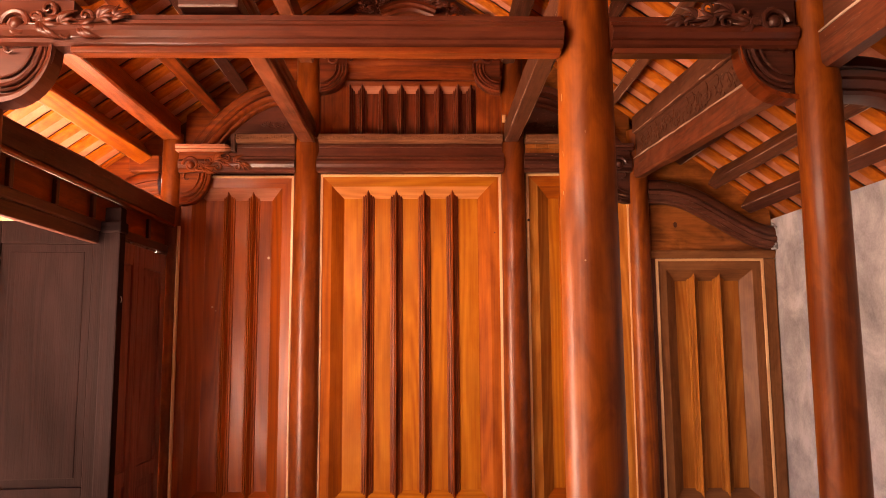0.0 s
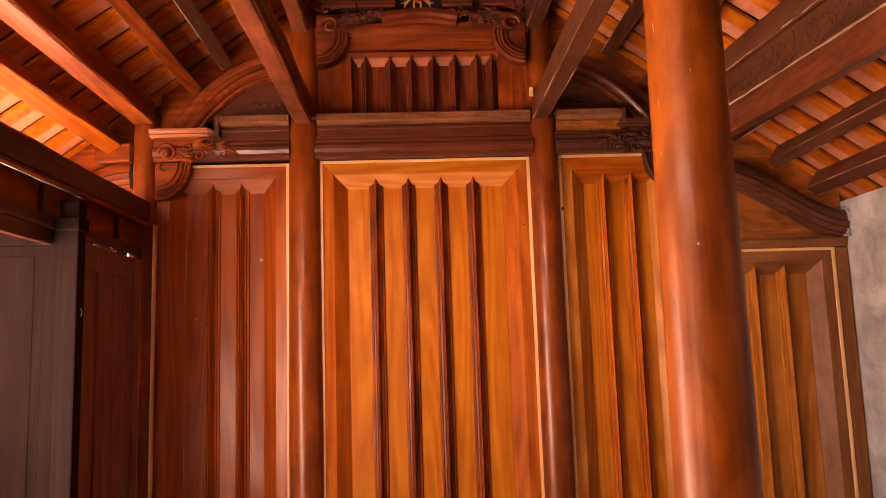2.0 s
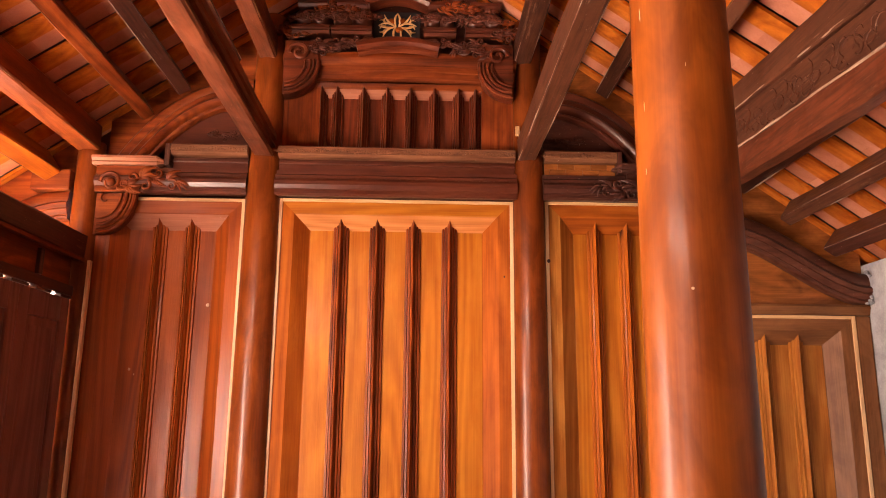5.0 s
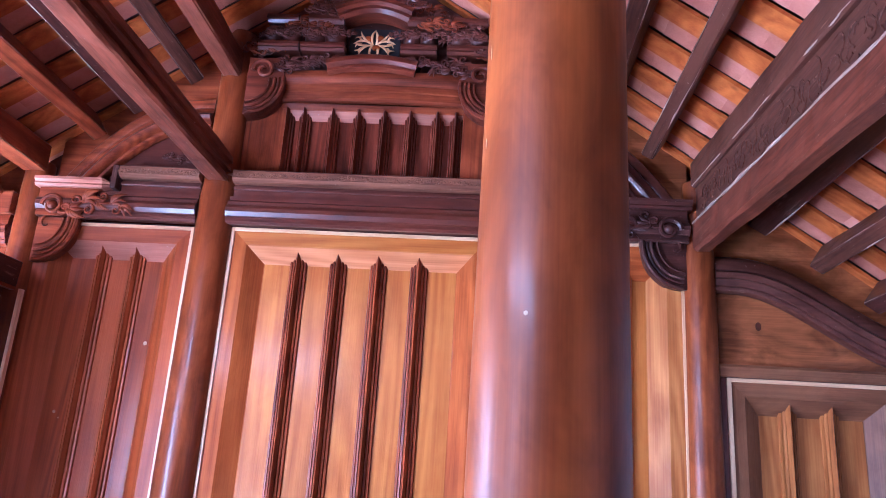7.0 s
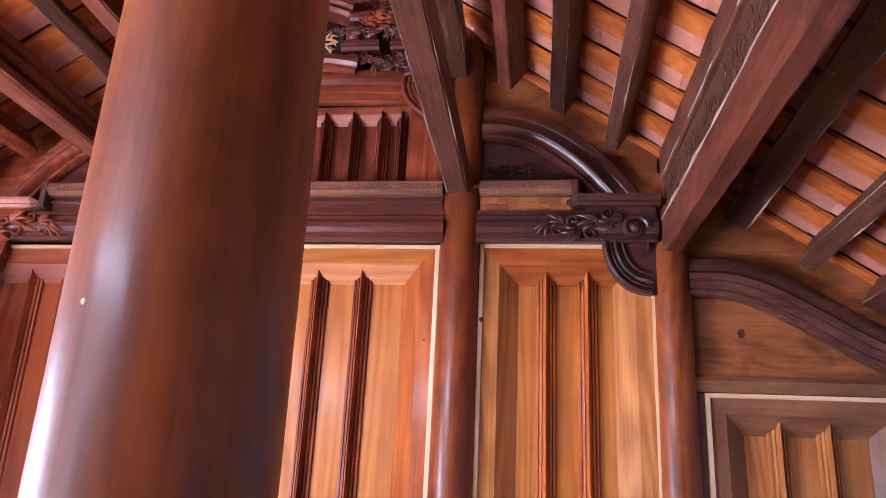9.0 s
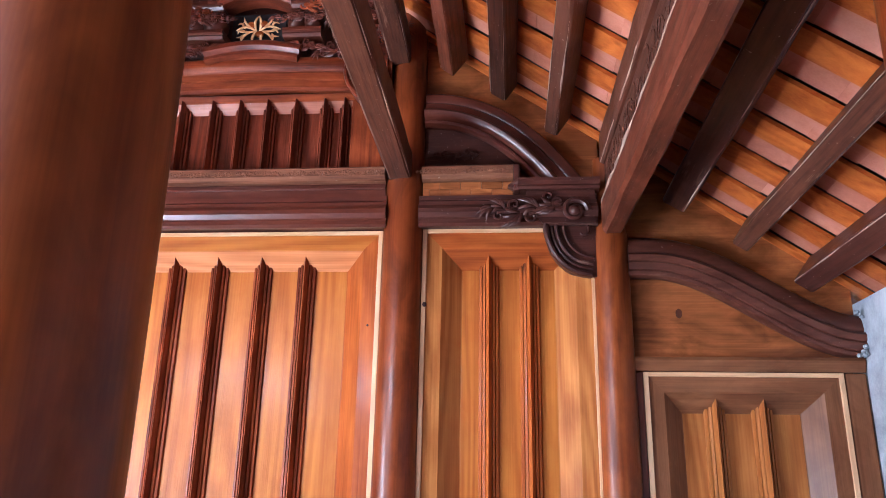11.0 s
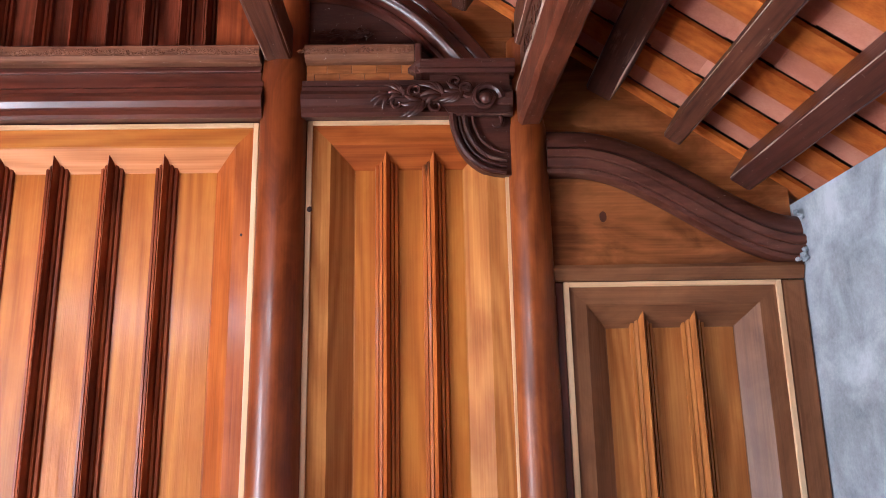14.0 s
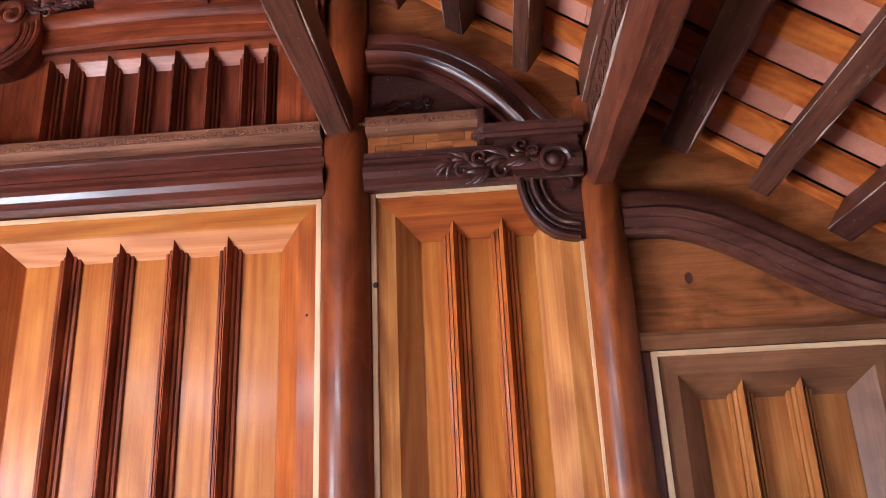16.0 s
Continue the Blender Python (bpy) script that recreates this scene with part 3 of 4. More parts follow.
def bracket(x_col, face, z, y, tone, label, seed, soffit=""):
    """A carved bracket: abacus, scrolled block, ribbed quarter curve and leaf spray. face: +1 reaches towards +x."""
    ob = thing("carved_bracket", (x_col, y, z - 0.5), label, "bracket", "carved brackets of the trusses")
    r, h = 0.245, 0.26
    cz = z - 0.165
    part("block", plate([(x_col, z), (x_col + face * 0.33, z), (x_col + face * 0.33, z - 0.06), (x_col + face * (r + 0.01), cz), (x_col, cz)], y - 0.04, y + 0.06), wood(tone, "x"), ob)
    web = [(x_col, cz - 0.001)] + [(x_col + face * r * math.cos(a) ** 0.85, cz - 0.001 - h * math.sin(a)) for a in [radians(d) for d in range(0, 90, 6)]] + [(x_col, cz - h)]
    web_part = part("web", plate(web, y + 0.0, y + 0.05), wood(tone, "x"), ob)
    for q, w in ((0.97, 0.017), (0.86, 0.009), (0.77, 0.013), (0.63, 0.008)):
        pts = [(x_col + face * (r * q * math.cos(radians(d)) ** 0.85), y - 0.004 - 0.6 * w, cz - h * q * math.sin(radians(d))) for d in range(-4, 89, 6)]
        part("rib", tube(pts, [w * (1.0 - 0.35 * i / len(pts)) for i in range(len(pts))], 8), wood(tone, "x"), web_part, smooth=True)
    # a soffit lighter than its bracket has the light from below in its colour
    if soffit:
        ring = [(x_col + face * r * math.cos(radians(d)) ** 0.85, cz - h * math.sin(radians(d))) for d in range(0, 90, 8)] + [(x_col, cz - h)]
        ring += [(px, pz - 0.022) for px, pz in ring[::-1]]
        part("soffit", plate(ring, y - 0.035, y + 0.07), wood(soffit, "y"), ob, "underside board, in a lit tone on the dark bracket")
    part("hook", scroll(bmesh.new(), x_col + face * 0.07, cz - 0.04, y - 0.012, 0.055, face, math.pi / 2, 0.55, 0.16), wood(tone, "x"), ob, smooth=True)
    boss = bmesh.new()
    bmesh.ops.create_uvsphere(boss, u_segments=14, v_segments=8, radius=0.03, matrix=Matrix.Translation((x_col + face * 0.1, y - 0.05, cz + 0.055)))
    part("boss", boss, wood(tone, "x"), ob, smooth=True)
    part("volute", scroll(bmesh.new(), x_col + face * 0.1, cz + 0.055, y - 0.05, 0.066, -face, 0 if face < 0 else math.pi, 1.5, 0.24), wood(tone, "x"), ob, smooth=True)
    part("leaf_spray", foliage(bmesh.new(), x_col + face * 0.27, cz + 0.07, y - 0.045, 0.25, face, seed, 14), wood(tone, "x"), ob, smooth=True)
    ab = [(0.0, 0.0), (0.075, 0.0), (0.084, 0.012), (0.08, 0.022), (0.095, 0.036), (0.095, 0.052), (0.0, 0.052)]
    beak = sweep(ab, [((x_col + face * (0.37 + 0.05 * f), y + 0.01, z + 0.026 * f), (0, -(1 - 0.5 * f), 0), (0, 0, 1 - 0.85 * f)) for f in (0.0, 0.6, 1.0)])
    part("abacus_tip", beak, wood({"russet": "rose", "brown": "russet"}.get(tone, "dark"), "x"), ob)
    part("abacus", moulded_x(ab, min(x_col - face * 0.02, x_col + face * 0.37), max(x_col - face * 0.02, x_col + face * 0.37), y + 0.01, z), wood({"russet": "rose", "brown": "russet"}.get(tone, "dark"), "x"), ob)
    return ob


def beam_x(name, section, x0, x1, y, z, tone, label, category="beam", group=""):
    return solid(name, moulded_x(section, x0, x1, y, z), wood(tone, "x"), label, category, at=((x0 + x1) / 2, y, z), group=group)


G = GABLE - 0.02
# tie beam and carved ledge of the gable, length by length between the columns
for a, b, tone in ((-1.95, -1.032, "brown"), (-0.86, 0.637, "brown"), (0.798, 1.665, "dark")):
    beam_x("tie_beam", [(u, v * 1.075) for u, v in RAIL], a, b, G, 2.79, tone, "dark red-brown moulded tie beam over a wall panel", group="tie beams of the gable")
for a, b in ((-1.50, -1.035), (-0.845, 0.625), (0.81, 1.262)):
    led = thing("carved_ledge", ((a + b) / 2, G, 2.953), "dark timber ledge with a worn carved upper edge", "ledge", "carved ledges of the gable")
    shelf = part("ledge", moulded_x(CARVED, a, b, G, 2.974), wood("ledge", "x"), led)
    if a > 0:
        for row, (z0, z1) in enumerate(((2.953, 2.99), (2.991, 3.028))):
            cuts = [a + 0.002] + [a + 0.035 + 0.052 * row + 0.104 * i for i in range(5) if a + 0.06 + 0.052 * row + 0.104 * i < b] + [b - 0.002]
            for c0, c1 in zip(cuts, cuts[1:]):
                part("block", box(c0 + 0.0006, c1 - 0.0006, G - 0.035, G + 0.05, z0, z1, 0.0015), wood("smoke", "x"), led)
    else:
        part("fascia", box(a, b, G - 0.03, G + 0.05, 2.953, 3.028, 0.003), wood("brown", "x"), led)
        part("fillet", box(a, b, G - 0.045, G - 0.031, 2.996, 3.012, 0.004), wood("brown", "x"), led)
    n = max(3, int((b - a) / 0.062))
    for i in range(n):
        fx = a + (b - a) * (i + 0.5) / n
        part("carved_motif", foliage(bmesh.new(), fx, 3.066, G - 0.09, 0.05, 1 if i % 2 else -1, 40 + i, 8), wood("ledge", "x"), shelf)
for xa, xb, tone in ((-1.535, -1.502, "dark"), (1.264, 1.293, "dark")):
    solid("ledge_end_block", box(xa, xb, G - 0.095, G + 0.03, 2.958, 3.098, 0.006), wood(tone, "z"), "small dark upright block closing the ledge", "block", at=((xa + xb) / 2, G, 2.958), group="ledge end blocks")
bracket(-1.945, 1, 2.955, G - 0.03, "russet", "carved russet bracket with scroll and leaf spray", 5)
bracket(1.655, -1, 2.962, G - 0.03, "dark", "carved dark bracket with scroll and ribbed curve", 8)

# bowed beams and filling boards between inner and outer columns
for sx, tone, lab in ((-1, "russet", "bowed moulded brown beam with carved panel below"), (1, "brown", "glossy dark bowed beam with moulded edge")):
    xi, zi, xo, zo = (-1.04, 3.378, -1.655, 3.0) if sx < 0 else (0.81, 3.355, 1.41, 2.99)
    arch = thing("bowed_beam", ((xi + xo) / 2, G, 3.07), lab, "beam", "bowed beams of the gable")
    pts = arc_points(xi, zi, xo, zo)
    part("moulding", moulding_on(pts, G + 0.02, ARC), wood(tone, "x"), arch, smooth=True)
    low = [(xi, 3.06)] + [(x, z + 0.02) for x, z in pts if z > 3.05] + [(xo - 0.08 * sx, 3.06)]
    part("carved_panel", plate(low, G + 0.03, G + 0.045), wood("brown" if sx < 0 else "dark", "x"), arch)
    part("carving", foliage(bmesh.new(), (xi + xo) / 2 - 0.1 * sx, 3.2, G + 0.028, 0.13, -sx, 21, 9), wood("brown" if sx < 0 else "dark", "x"), arch)
    hi = [(x, z + 0.1) for x, z in pts] + [(xo + sx * 0.28, zo + 0.03), (xo + sx * 0.28, roof_z(xo + sx * 0.28) + 0.02), (xi, roof_z(xi) + 0.02)]
    part("filling_board", plate(hi, G + 0.05, G + 0.09), wood("russet" if sx < 0 else "smoke", "x"), arch)

# low arm above the end panel
arm = thing("curved_arm", (2.3, G, 2.17), "dark swan-necked arm over the low end panel", "beam")
pts = swan(1.80, 2.54, 2.82, 2.16, 0.1)
part("moulding", moulding_on(pts, G + 0.03, ARM), wood("umber", "x"), arm, smooth=True)
part("filling_board", plate([(1.79, 2.155), (2.82, 2.155)] + [(x, z + 0.02) for x, z in pts[::-1]], G + 0.035, G + 0.06), wood("smoke", "x"), arm, "smoky brown board with a knot")
part("upper_board", plate([(x, z + 0.12) for x, z in pts] + [(2.82, roof_z(2.82) + 0.01), (1.79, roof_z(1.79) + 0.01)], G + 0.05, G + 0.085), wood("smoke", "x"), arm)
bmk = bmesh.new()
bmesh.ops.create_icosphere(bmk, subdivisions=2, radius=1.0, matrix=Matrix.LocRotScale((2.03, G + 0.035, 2.375), None, (0.016, 0.0015, 0.024)))
part("knot", bmk, wood("umber", "z"), arm)

# broken mortar where the timber meets the plaster wall
rngm = random.Random(9)
for mx, mz, q in ((2.80, 2.175, 0.016), (2.775, 2.168, 0.010), (2.808, 2.205, 0.012), (2.79, 2.36, 0.012), (2.81, 2.34, 0.009)):
    crumb = bmesh.new()
    bmesh.ops.create_icosphere(crumb, subdivisions=2, radius=q, matrix=Matrix.Translation((mx, G - 0.052, mz)))
    for v in crumb.verts:
        v.co += Vector((rngm.uniform(-1, 1), rngm.uniform(-1, 1), rngm.uniform(-1, 1))) * q * 0.3
    solid("mortar_crumb", crumb, PLASTER, "rough pale crumb of mortar by the plaster wall", "mortar", at=(mx, G - 0.052, mz), group="mortar crumbs")

# eave arm outside the doors
arm = thing("eave_arm", (-2.5, G, 2.5), "stacked carved eave arm catching the courtyard light", "beam")
pts = swan(-2.11, 2.62, -3.0, 2.25, 0.0)
part("moulding", moulding_on(pts, G + 0.03, ARM), wood("russet", "x"), arm, smooth=True)
part("lower_board", plate([(-2.105, 2.2), (-2.8, 2.2), (-2.8, 2.42), (-2.105, 2.65)], G + 0.045, G + 0.08), wood("russet", "x"), arm)
part("block", box(-2.34, -2.105, G - 0.06, G + 0.06, 2.80, 2.93, 0.01), wood("russet", "x"), arm)
part("upper_board", plate([(x, z + 0.14) for x, z in pts] + [(-3.0, roof_z(-3.0) + 0.0), (-2.1, roof_z(-2.1) + 0.0)], G + 0.04, G + 0.08), wood("russet", "x"), arm)

# centre of the gable, between the inner columns
lv = thing("louvre_panel", (-0.1, G, 3.131), "dark red-brown slatted panel under the arched gable beam", "wall panel")
part("frame_top", mitred(bmesh.new(), (-0.66, 0.45, 3.0, 3.56), (-0.585, 0.375, 3.05, 3.43), G - 0.01, "top", 0.3, (0, 4)), wood("russet", "x"), lv)
# louvre cove in rose: its sheen is put into the colour
part("cove", mitred(bmesh.new(), (-0.66, 0.45, 3.0, 3.56), (-0.585, 0.375, 3.05, 3.43), G - 0.01, "top", 0.3, (3, 7)), wood("rose", "x"), lv, "cove under the frame, paler where its sheen is painted in")
for a, b in ((-0.85, -0.60), (0.42, 0.63)):
    part("side_board", box(a, b, G + 0.0, G + 0.03, 3.095, 3.56, 0.003), wood("russet", "z"), lv)
lx = (-0.606, -0.507, -0.338, -0.187, -0.035, 0.117, 0.273, 0.381)
for a, b in zip(lx, lx[1:]):
    part("board", box(a + 0.001, b - 0.001, G + 0.045, G + 0.06, 3.095, 3.5, 0.002), wood("mahogany", "z"), lv)
for x in lx:
    sec = [((u - 0.049) * 0.78, v * 1.25) for u, v in BATTEN]
    part("slat", sweep(sec, [((x, G + 0.046, z), (1, 0, 0), (0, -1, 0)) for z in (3.095, 3.53)]), wood("mahogany", "z"), lv)
BIGB = [(0.0, 0.0), (0.03, 0.0), (0.045, 0.012), (0.05, 0.05), (0.06, 0.055), (0.064, 0.09), (0.075, 0.097), (0.088, 0.12), (0.088, 0.15), (0.075, 0.175), (0.05, 0.18), (0.0, 0.18)]
crest = thing("gable_crest", (-0.12, G, 3.54), "carved gable crest of clouds and leaves with a gilded flower panel", "carving")
arcp = [(-0.84 + 1.47 * i / 20, 3.545 + 0.03 * math.sin(math.pi * i / 20)) for i in range(21)]
part("arched_beam", moulding_on(arcp, G, [(v, u) for u, v in BIGB]), wood("russet", "x"), crest, smooth=True)
for face, x, s in ((1, -0.84, 3), (-1, 0.615, 4)):
    out = [(x, 3.80), (x + face * 0.2, 3.80), (x + face * 0.22, 3.66)] + [(x + face * 0.22 * math.cos(radians(d)), 3.64 - 0.2 * math.sin(radians(d))) for d in range(0, 91, 10)]
    part("end_bracket", plate(out, G - 0.10, G + 0.02), wood("mahogany", "x"), crest)
    for q, w in ((0.98, 0.014), (0.86, 0.01), (0.75, 0.012), (0.62, 0.008)):
        pts = [(x + face * 0.22 * q * math.cos(radians(d)), G - 0.105 - 0.01 * (1 - q), 3.64 - 0.2 * q * math.sin(radians(d))) for d in range(-10, 89, 8)]
        part("rib", tube(pts, [w] * len(pts), 7), wood("mahogany", "x"), crest, smooth=True)
    part("volute", scroll(bmesh.new(), x + face * 0.1, 3.71, G - 0.12, 0.065, -face, math.pi if face > 0 else 0, 1.4, 0.26), wood("mahogany", "x"), crest, smooth=True)
    part("leaf_spray", foliage(bmesh.new(), x + face * 0.22, 3.75, G - 0.105, 0.16, face, s, 11), wood("brown", "x"), crest, smooth=True)
part("back_board", plate([(-0.86, 3.72), (0.64, 3.72), (0.64, roof_z(0.64)), (RIDGE, 4.54), (-0.86, roof_z(-0.86))], G + 0.03, G + 0.07), wood("dark", "x"), crest)
for a, b in ((-0.80, -0.56), (-0.55, -0.29), (0.04, 0.25), (0.31, 0.56)):
    part("shelf_block", moulded_x([(0, 0), (0.1, 0), (0.115, 0.012), (0.11, 0.024), (0.125, 0.03), (0.12, 0.05), (0, 0.055)], a, b, G, 3.855), wood("brown", "x"), crest)
    for k in (0.28, 0.72):
        cushion = bmesh.new()
        bmesh.ops.create_uvsphere(cushion, u_segments=16, v_segments=9, radius=1.0, matrix=Matrix.LocRotScale((a + (b - a) * k, G - 0.04, 3.975), None, ((b - a) * 0.27, 0.075, 0.07)))
        part("cushion", cushion, wood("brown", "x"), crest, smooth=True)
        part("leaf_spray", foliage(bmesh.new(), a + (b - a) * k, 3.975, G - 0.105, 0.12, 1 if a < -0.2 else -1, int(90 * k + 50 * a), 12), wood("brown", "x"), crest, smooth=True)
    part("cap_block", moulded_x([(0, 0), (0.09, 0), (0.105, 0.015), (0.12, 0.02), (0.115, 0.045), (0, 0.05)], a + 0.03, b - 0.02, G, 4.045), wood("brown", "x"), crest)
hump = [(-0.37 + 0.5 * i / 16, 3.705 + 0.035 * math.sin(math.pi * i / 16)) for i in range(17)]
part("raised_arch", moulding_on(hump, G, [(0, 0), (0, 0.10), (0.012, 0.12), (0.03, 0.118), (0.036, 0.105), (0.06, 0.125), (0.085, 0.12), (0.105, 0.1), (0.115, 0)]), wood("mahogany", "x"), crest, smooth=True)
recess = part("recess", box(-0.285, 0.02, G - 0.005, G + 0.02, 3.85, 4.07, 0.002), BLACK, crest, "flat black panel behind the flower")
flower = bmesh.new()
for side in (-1, 1):
    for i, up in enumerate((62, 38, 14, -8, -30, -52)):
        a = radians(up) if side > 0 else math.pi - radians(up)
        leaf(flower, -0.132 + side * 0.008, 3.955, G - 0.018, 0.125 - 0.02 * (i in (0, 5)), a, side * (-1) ** i * 1.1, 0.0075, 0.012)
        leaf(flower, -0.132 + side * 0.075, 3.955 + 0.012 * (2.5 - i), G - 0.016, 0.05, a, -side * (-1) ** i * 1.4, 0.006, 0.01)
part("gilded_flower", flower, GILT, recess, "pierced flower with gilded leaves", smooth=True)
for dx, dz in ((-0.04, 0.04), (0.03, 0.045), (0.012, -0.02)):
    bud = bmesh.new()
    bmesh.ops.create_uvsphere(bud, u_segments=10, v_segments=7, radius=1.0, matrix=Matrix.LocRotScale((-0.132 + dx, G - 0.022, 3.952 + dz), None, (0.026, 0.012, 0.02)))
    part("bud", bud, wood("amber", "x"), recess, "orange painted flower bud", smooth=True)
hood = [(-0.33 + 0.4 * i / 14, 4.055 + 0.06 * math.sin(math.pi * i / 14)) for i in range(15)]
part("hood", moulding_on(hood, G, [(0, 0), (0, 0.11), (0.02, 0.13), (0.045, 0.12), (0.06, 0.14), (0.09, 0.13), (0.1, 0)]), wood("mahogany", "x"), crest, smooth=True)
rngc = random.Random(12)
for i in range(26):
    fx = -0.80 + 1.36 * (i % 13) / 12
    off = abs(fx + 0.12)
    fz = (4.0 if i < 13 else 4.14) + 0.05 * rngc.random()
    if off < 0.24:
        fz = 4.26 + 0.1 * rngc.random()
    if fz > roof_z(fx) - 0.2:
        fz = roof_z(fx) - 0.2
    part("carved_cloud", foliage(bmesh.new(), fx, fz, G - 0.03 - 0.09 * rngc.random(), 0.16, rngc.choice((-1, 1)), 60 + i, 10), wood("brown" if i % 3 else "russet", "x"), crest, smooth=True)
for fx, face in ((-0.60, 1), (-0.36, 1), (0.14, -1), (0.38, -1)):
    part("leaf_spray", foliage(bmesh.new(), fx, 3.79, G - 0.085, 0.17, face, int(100 * fx), 12), wood("brown", "x"), crest, smooth=True)

# ---- nearer truss ----
N = NEAR - 0.05
BEAMN = [(u * 1.25 if u else -0.03, v * 0.95) for u, v in RAIL]
for a, b, c, d in ((-1.83, 0.6, -1.50, 0.59), (0.81, 1.62, 0.82, 1.33)):
    tie = thing("tie_beam", ((a + b) / 2, N, 2.678), "heavy dark moulded tie beam of the freestanding truss", "beam", "tie beams of the inner truss")
    part("timber", moulded_x(BEAMN, a, b, N, 2.705), wood("brown", "x"), tie)
    # left bead in russet: light from below put into the underside's colour
    part("bead", box(c, d, N - 0.072, N + 0.0, 2.678, 2.704, 0.005), wood("russet" if a < 0 else "brown", "x"), tie, "bead along the underside, lighter where light is painted in")
bracket(-1.82, 1, 2.90, N - 0.04, "brown", "carved brown bracket with scroll under the inner truss", 15, "brown")
bracket(1.615, -1, 2.922, N - 0.04, "dark", "carved dark bracket of the inner truss", 18, "russet")
post = thing("truss_post", (-0.92, N, 2.865), "short dark post on a block above the tie beam", "post")
part("base_block", box(-1.05, -0.79, N - 0.1, N + 0.1, 2.865, 2.93, 0.012), wood("dark", "x"), post)
part("shaft", lathe([(0.09, 2.93), (0.1, 3.2), (0.09, 3.95)], -0.92, N, 24), wood("brown", "z"), post, smooth=True)
beam_x("carved_ledge", CARVED, 0.83, 1.27, N, 2.89, "dark", "dark carved ledge above the inner tie beam", "ledge")
beam_x("carved_ledge", CARVED, -0.78, 0.59, N, 3.10, "dark", "dark upper tie of the inner truss", "ledge")
for sx in (-1, 1):
    xi, xo = (-1.04, -1.80) if sx < 0 else (0.82, 1.56)
    arch = thing("bowed_beam", ((xi + xo) / 2, N, 2.96), "bowed beam of the inner truss", "beam", "bowed beams of the inner truss")
    part("moulding", moulding_on(arc_points(xi, 3.36, xo, 2.92), N + 0.05, [(u, v * 1.6) for u, v in ARC]), wood("brown", "x"), arch, smooth=True)
arm = thing("curved_arm", (2.3, N, 2.3), "dark heavy arm from the outer column to the plaster wall", "beam")
part("moulding", moulding_on(swan(1.80, 2.50, 2.82, 2.15, 0.1), N + 0.07, [(u * 1.05, v * 1.8) for u, v in ARM]), wood("brown", "x"), arm, smooth=True)

# ---- long timbers along the hall ----
Y0 = BACK + 0.02


def sloped(w, h, side, c=0.008):
    """A squared section turned to lie square under the roof slope; its foot's middle is the origin."""
    a = -side * math.atan(SLOPE)
    return [(u * math.cos(a) - v * math.sin(a), u * math.sin(a) + v * math.cos(a)) for u, v in rect(w, h, c)]


def long_beam(name, x, z, w, h, tone, label, y0=Y0, y1=GABLE - 0.07, chamfer=0.012, group="longitudinal roof beams", worn=True, tilt=0, section=None):
    ob = thing(name, (x, (y0 + y1) / 2, z), label, "roof beam", group)
    timber = part("timber", hewn_y(section or (sloped(w, h, tilt, chamfer) if tilt else rect(w, h, chamfer)), x, z, y0, y1, int(1000 * x + 77 * z), 0.003 if tone in ("grey", "dark", "beam") else 0.0018), wood(tone, "y"), ob)
    if worn:
        rng = random.Random(int(1000 * x))
        for side in (-1, 1):
            steps = 46
            pts = [(x + side * (w / 2 - chamfer * 0.45) * (0.819 if tilt else 1.0) + rng.uniform(-0.0015, 0.0015), y0 + 0.02 + (y1 - y0 - 0.03) * i / steps, z + chamfer * 0.45 - tilt * side * (w / 2 - chamfer * 0.45) * 0.574 + rng.uniform(-0.0015, 0.0015)) for i in range(steps + 1)]
            part("worn_edge", tube(pts, [max(0.0004, rng.gauss(0.0006, 0.002)) for _ in pts], 5, face=(0, 0, -1)), wood("worn" if tone in ("grey", "dark") else "tan", "y"), timber, "pale worn arris")
    return ob


GROOVED = [(-0.052, 0.0), (0.04, 0.0), (0.05, 0.01), (0.05, 0.034), (0.036, 0.042), (0.036, 0.056), (0.056, 0.064), (0.06, 0.084), (0.044, 0.094), (0.044, 0.108), (0.06, 0.116), (0.06, 0.15), (-0.06, 0.15), (-0.06, 0.008)]
long_beam("roof_beam", -0.93, 3.03, 0.12, 0.15, "beam", "dark-brown longitudinal beam with grooved side resting on an inner column", section=GROOVED)
long_beam("roof_beam", 0.70, 3.04, 0.115, 0.15, "grey", "weathered grey-brown longitudinal beam at an inner column")
long_beam("roof_beam", -2.02, 3.06, 0.15, 0.16, "russet", "russet eave beam on the outer columns")
long_beam("purlin", -0.945, 3.69, 0.11, 0.16, "beam", "brown purlin over the inner column", group="purlins of the roof")
long_beam("purlin", 0.68, 3.69, 0.11, 0.16, "grey", "grey-brown purlin over the inner column", group="purlins of the roof")
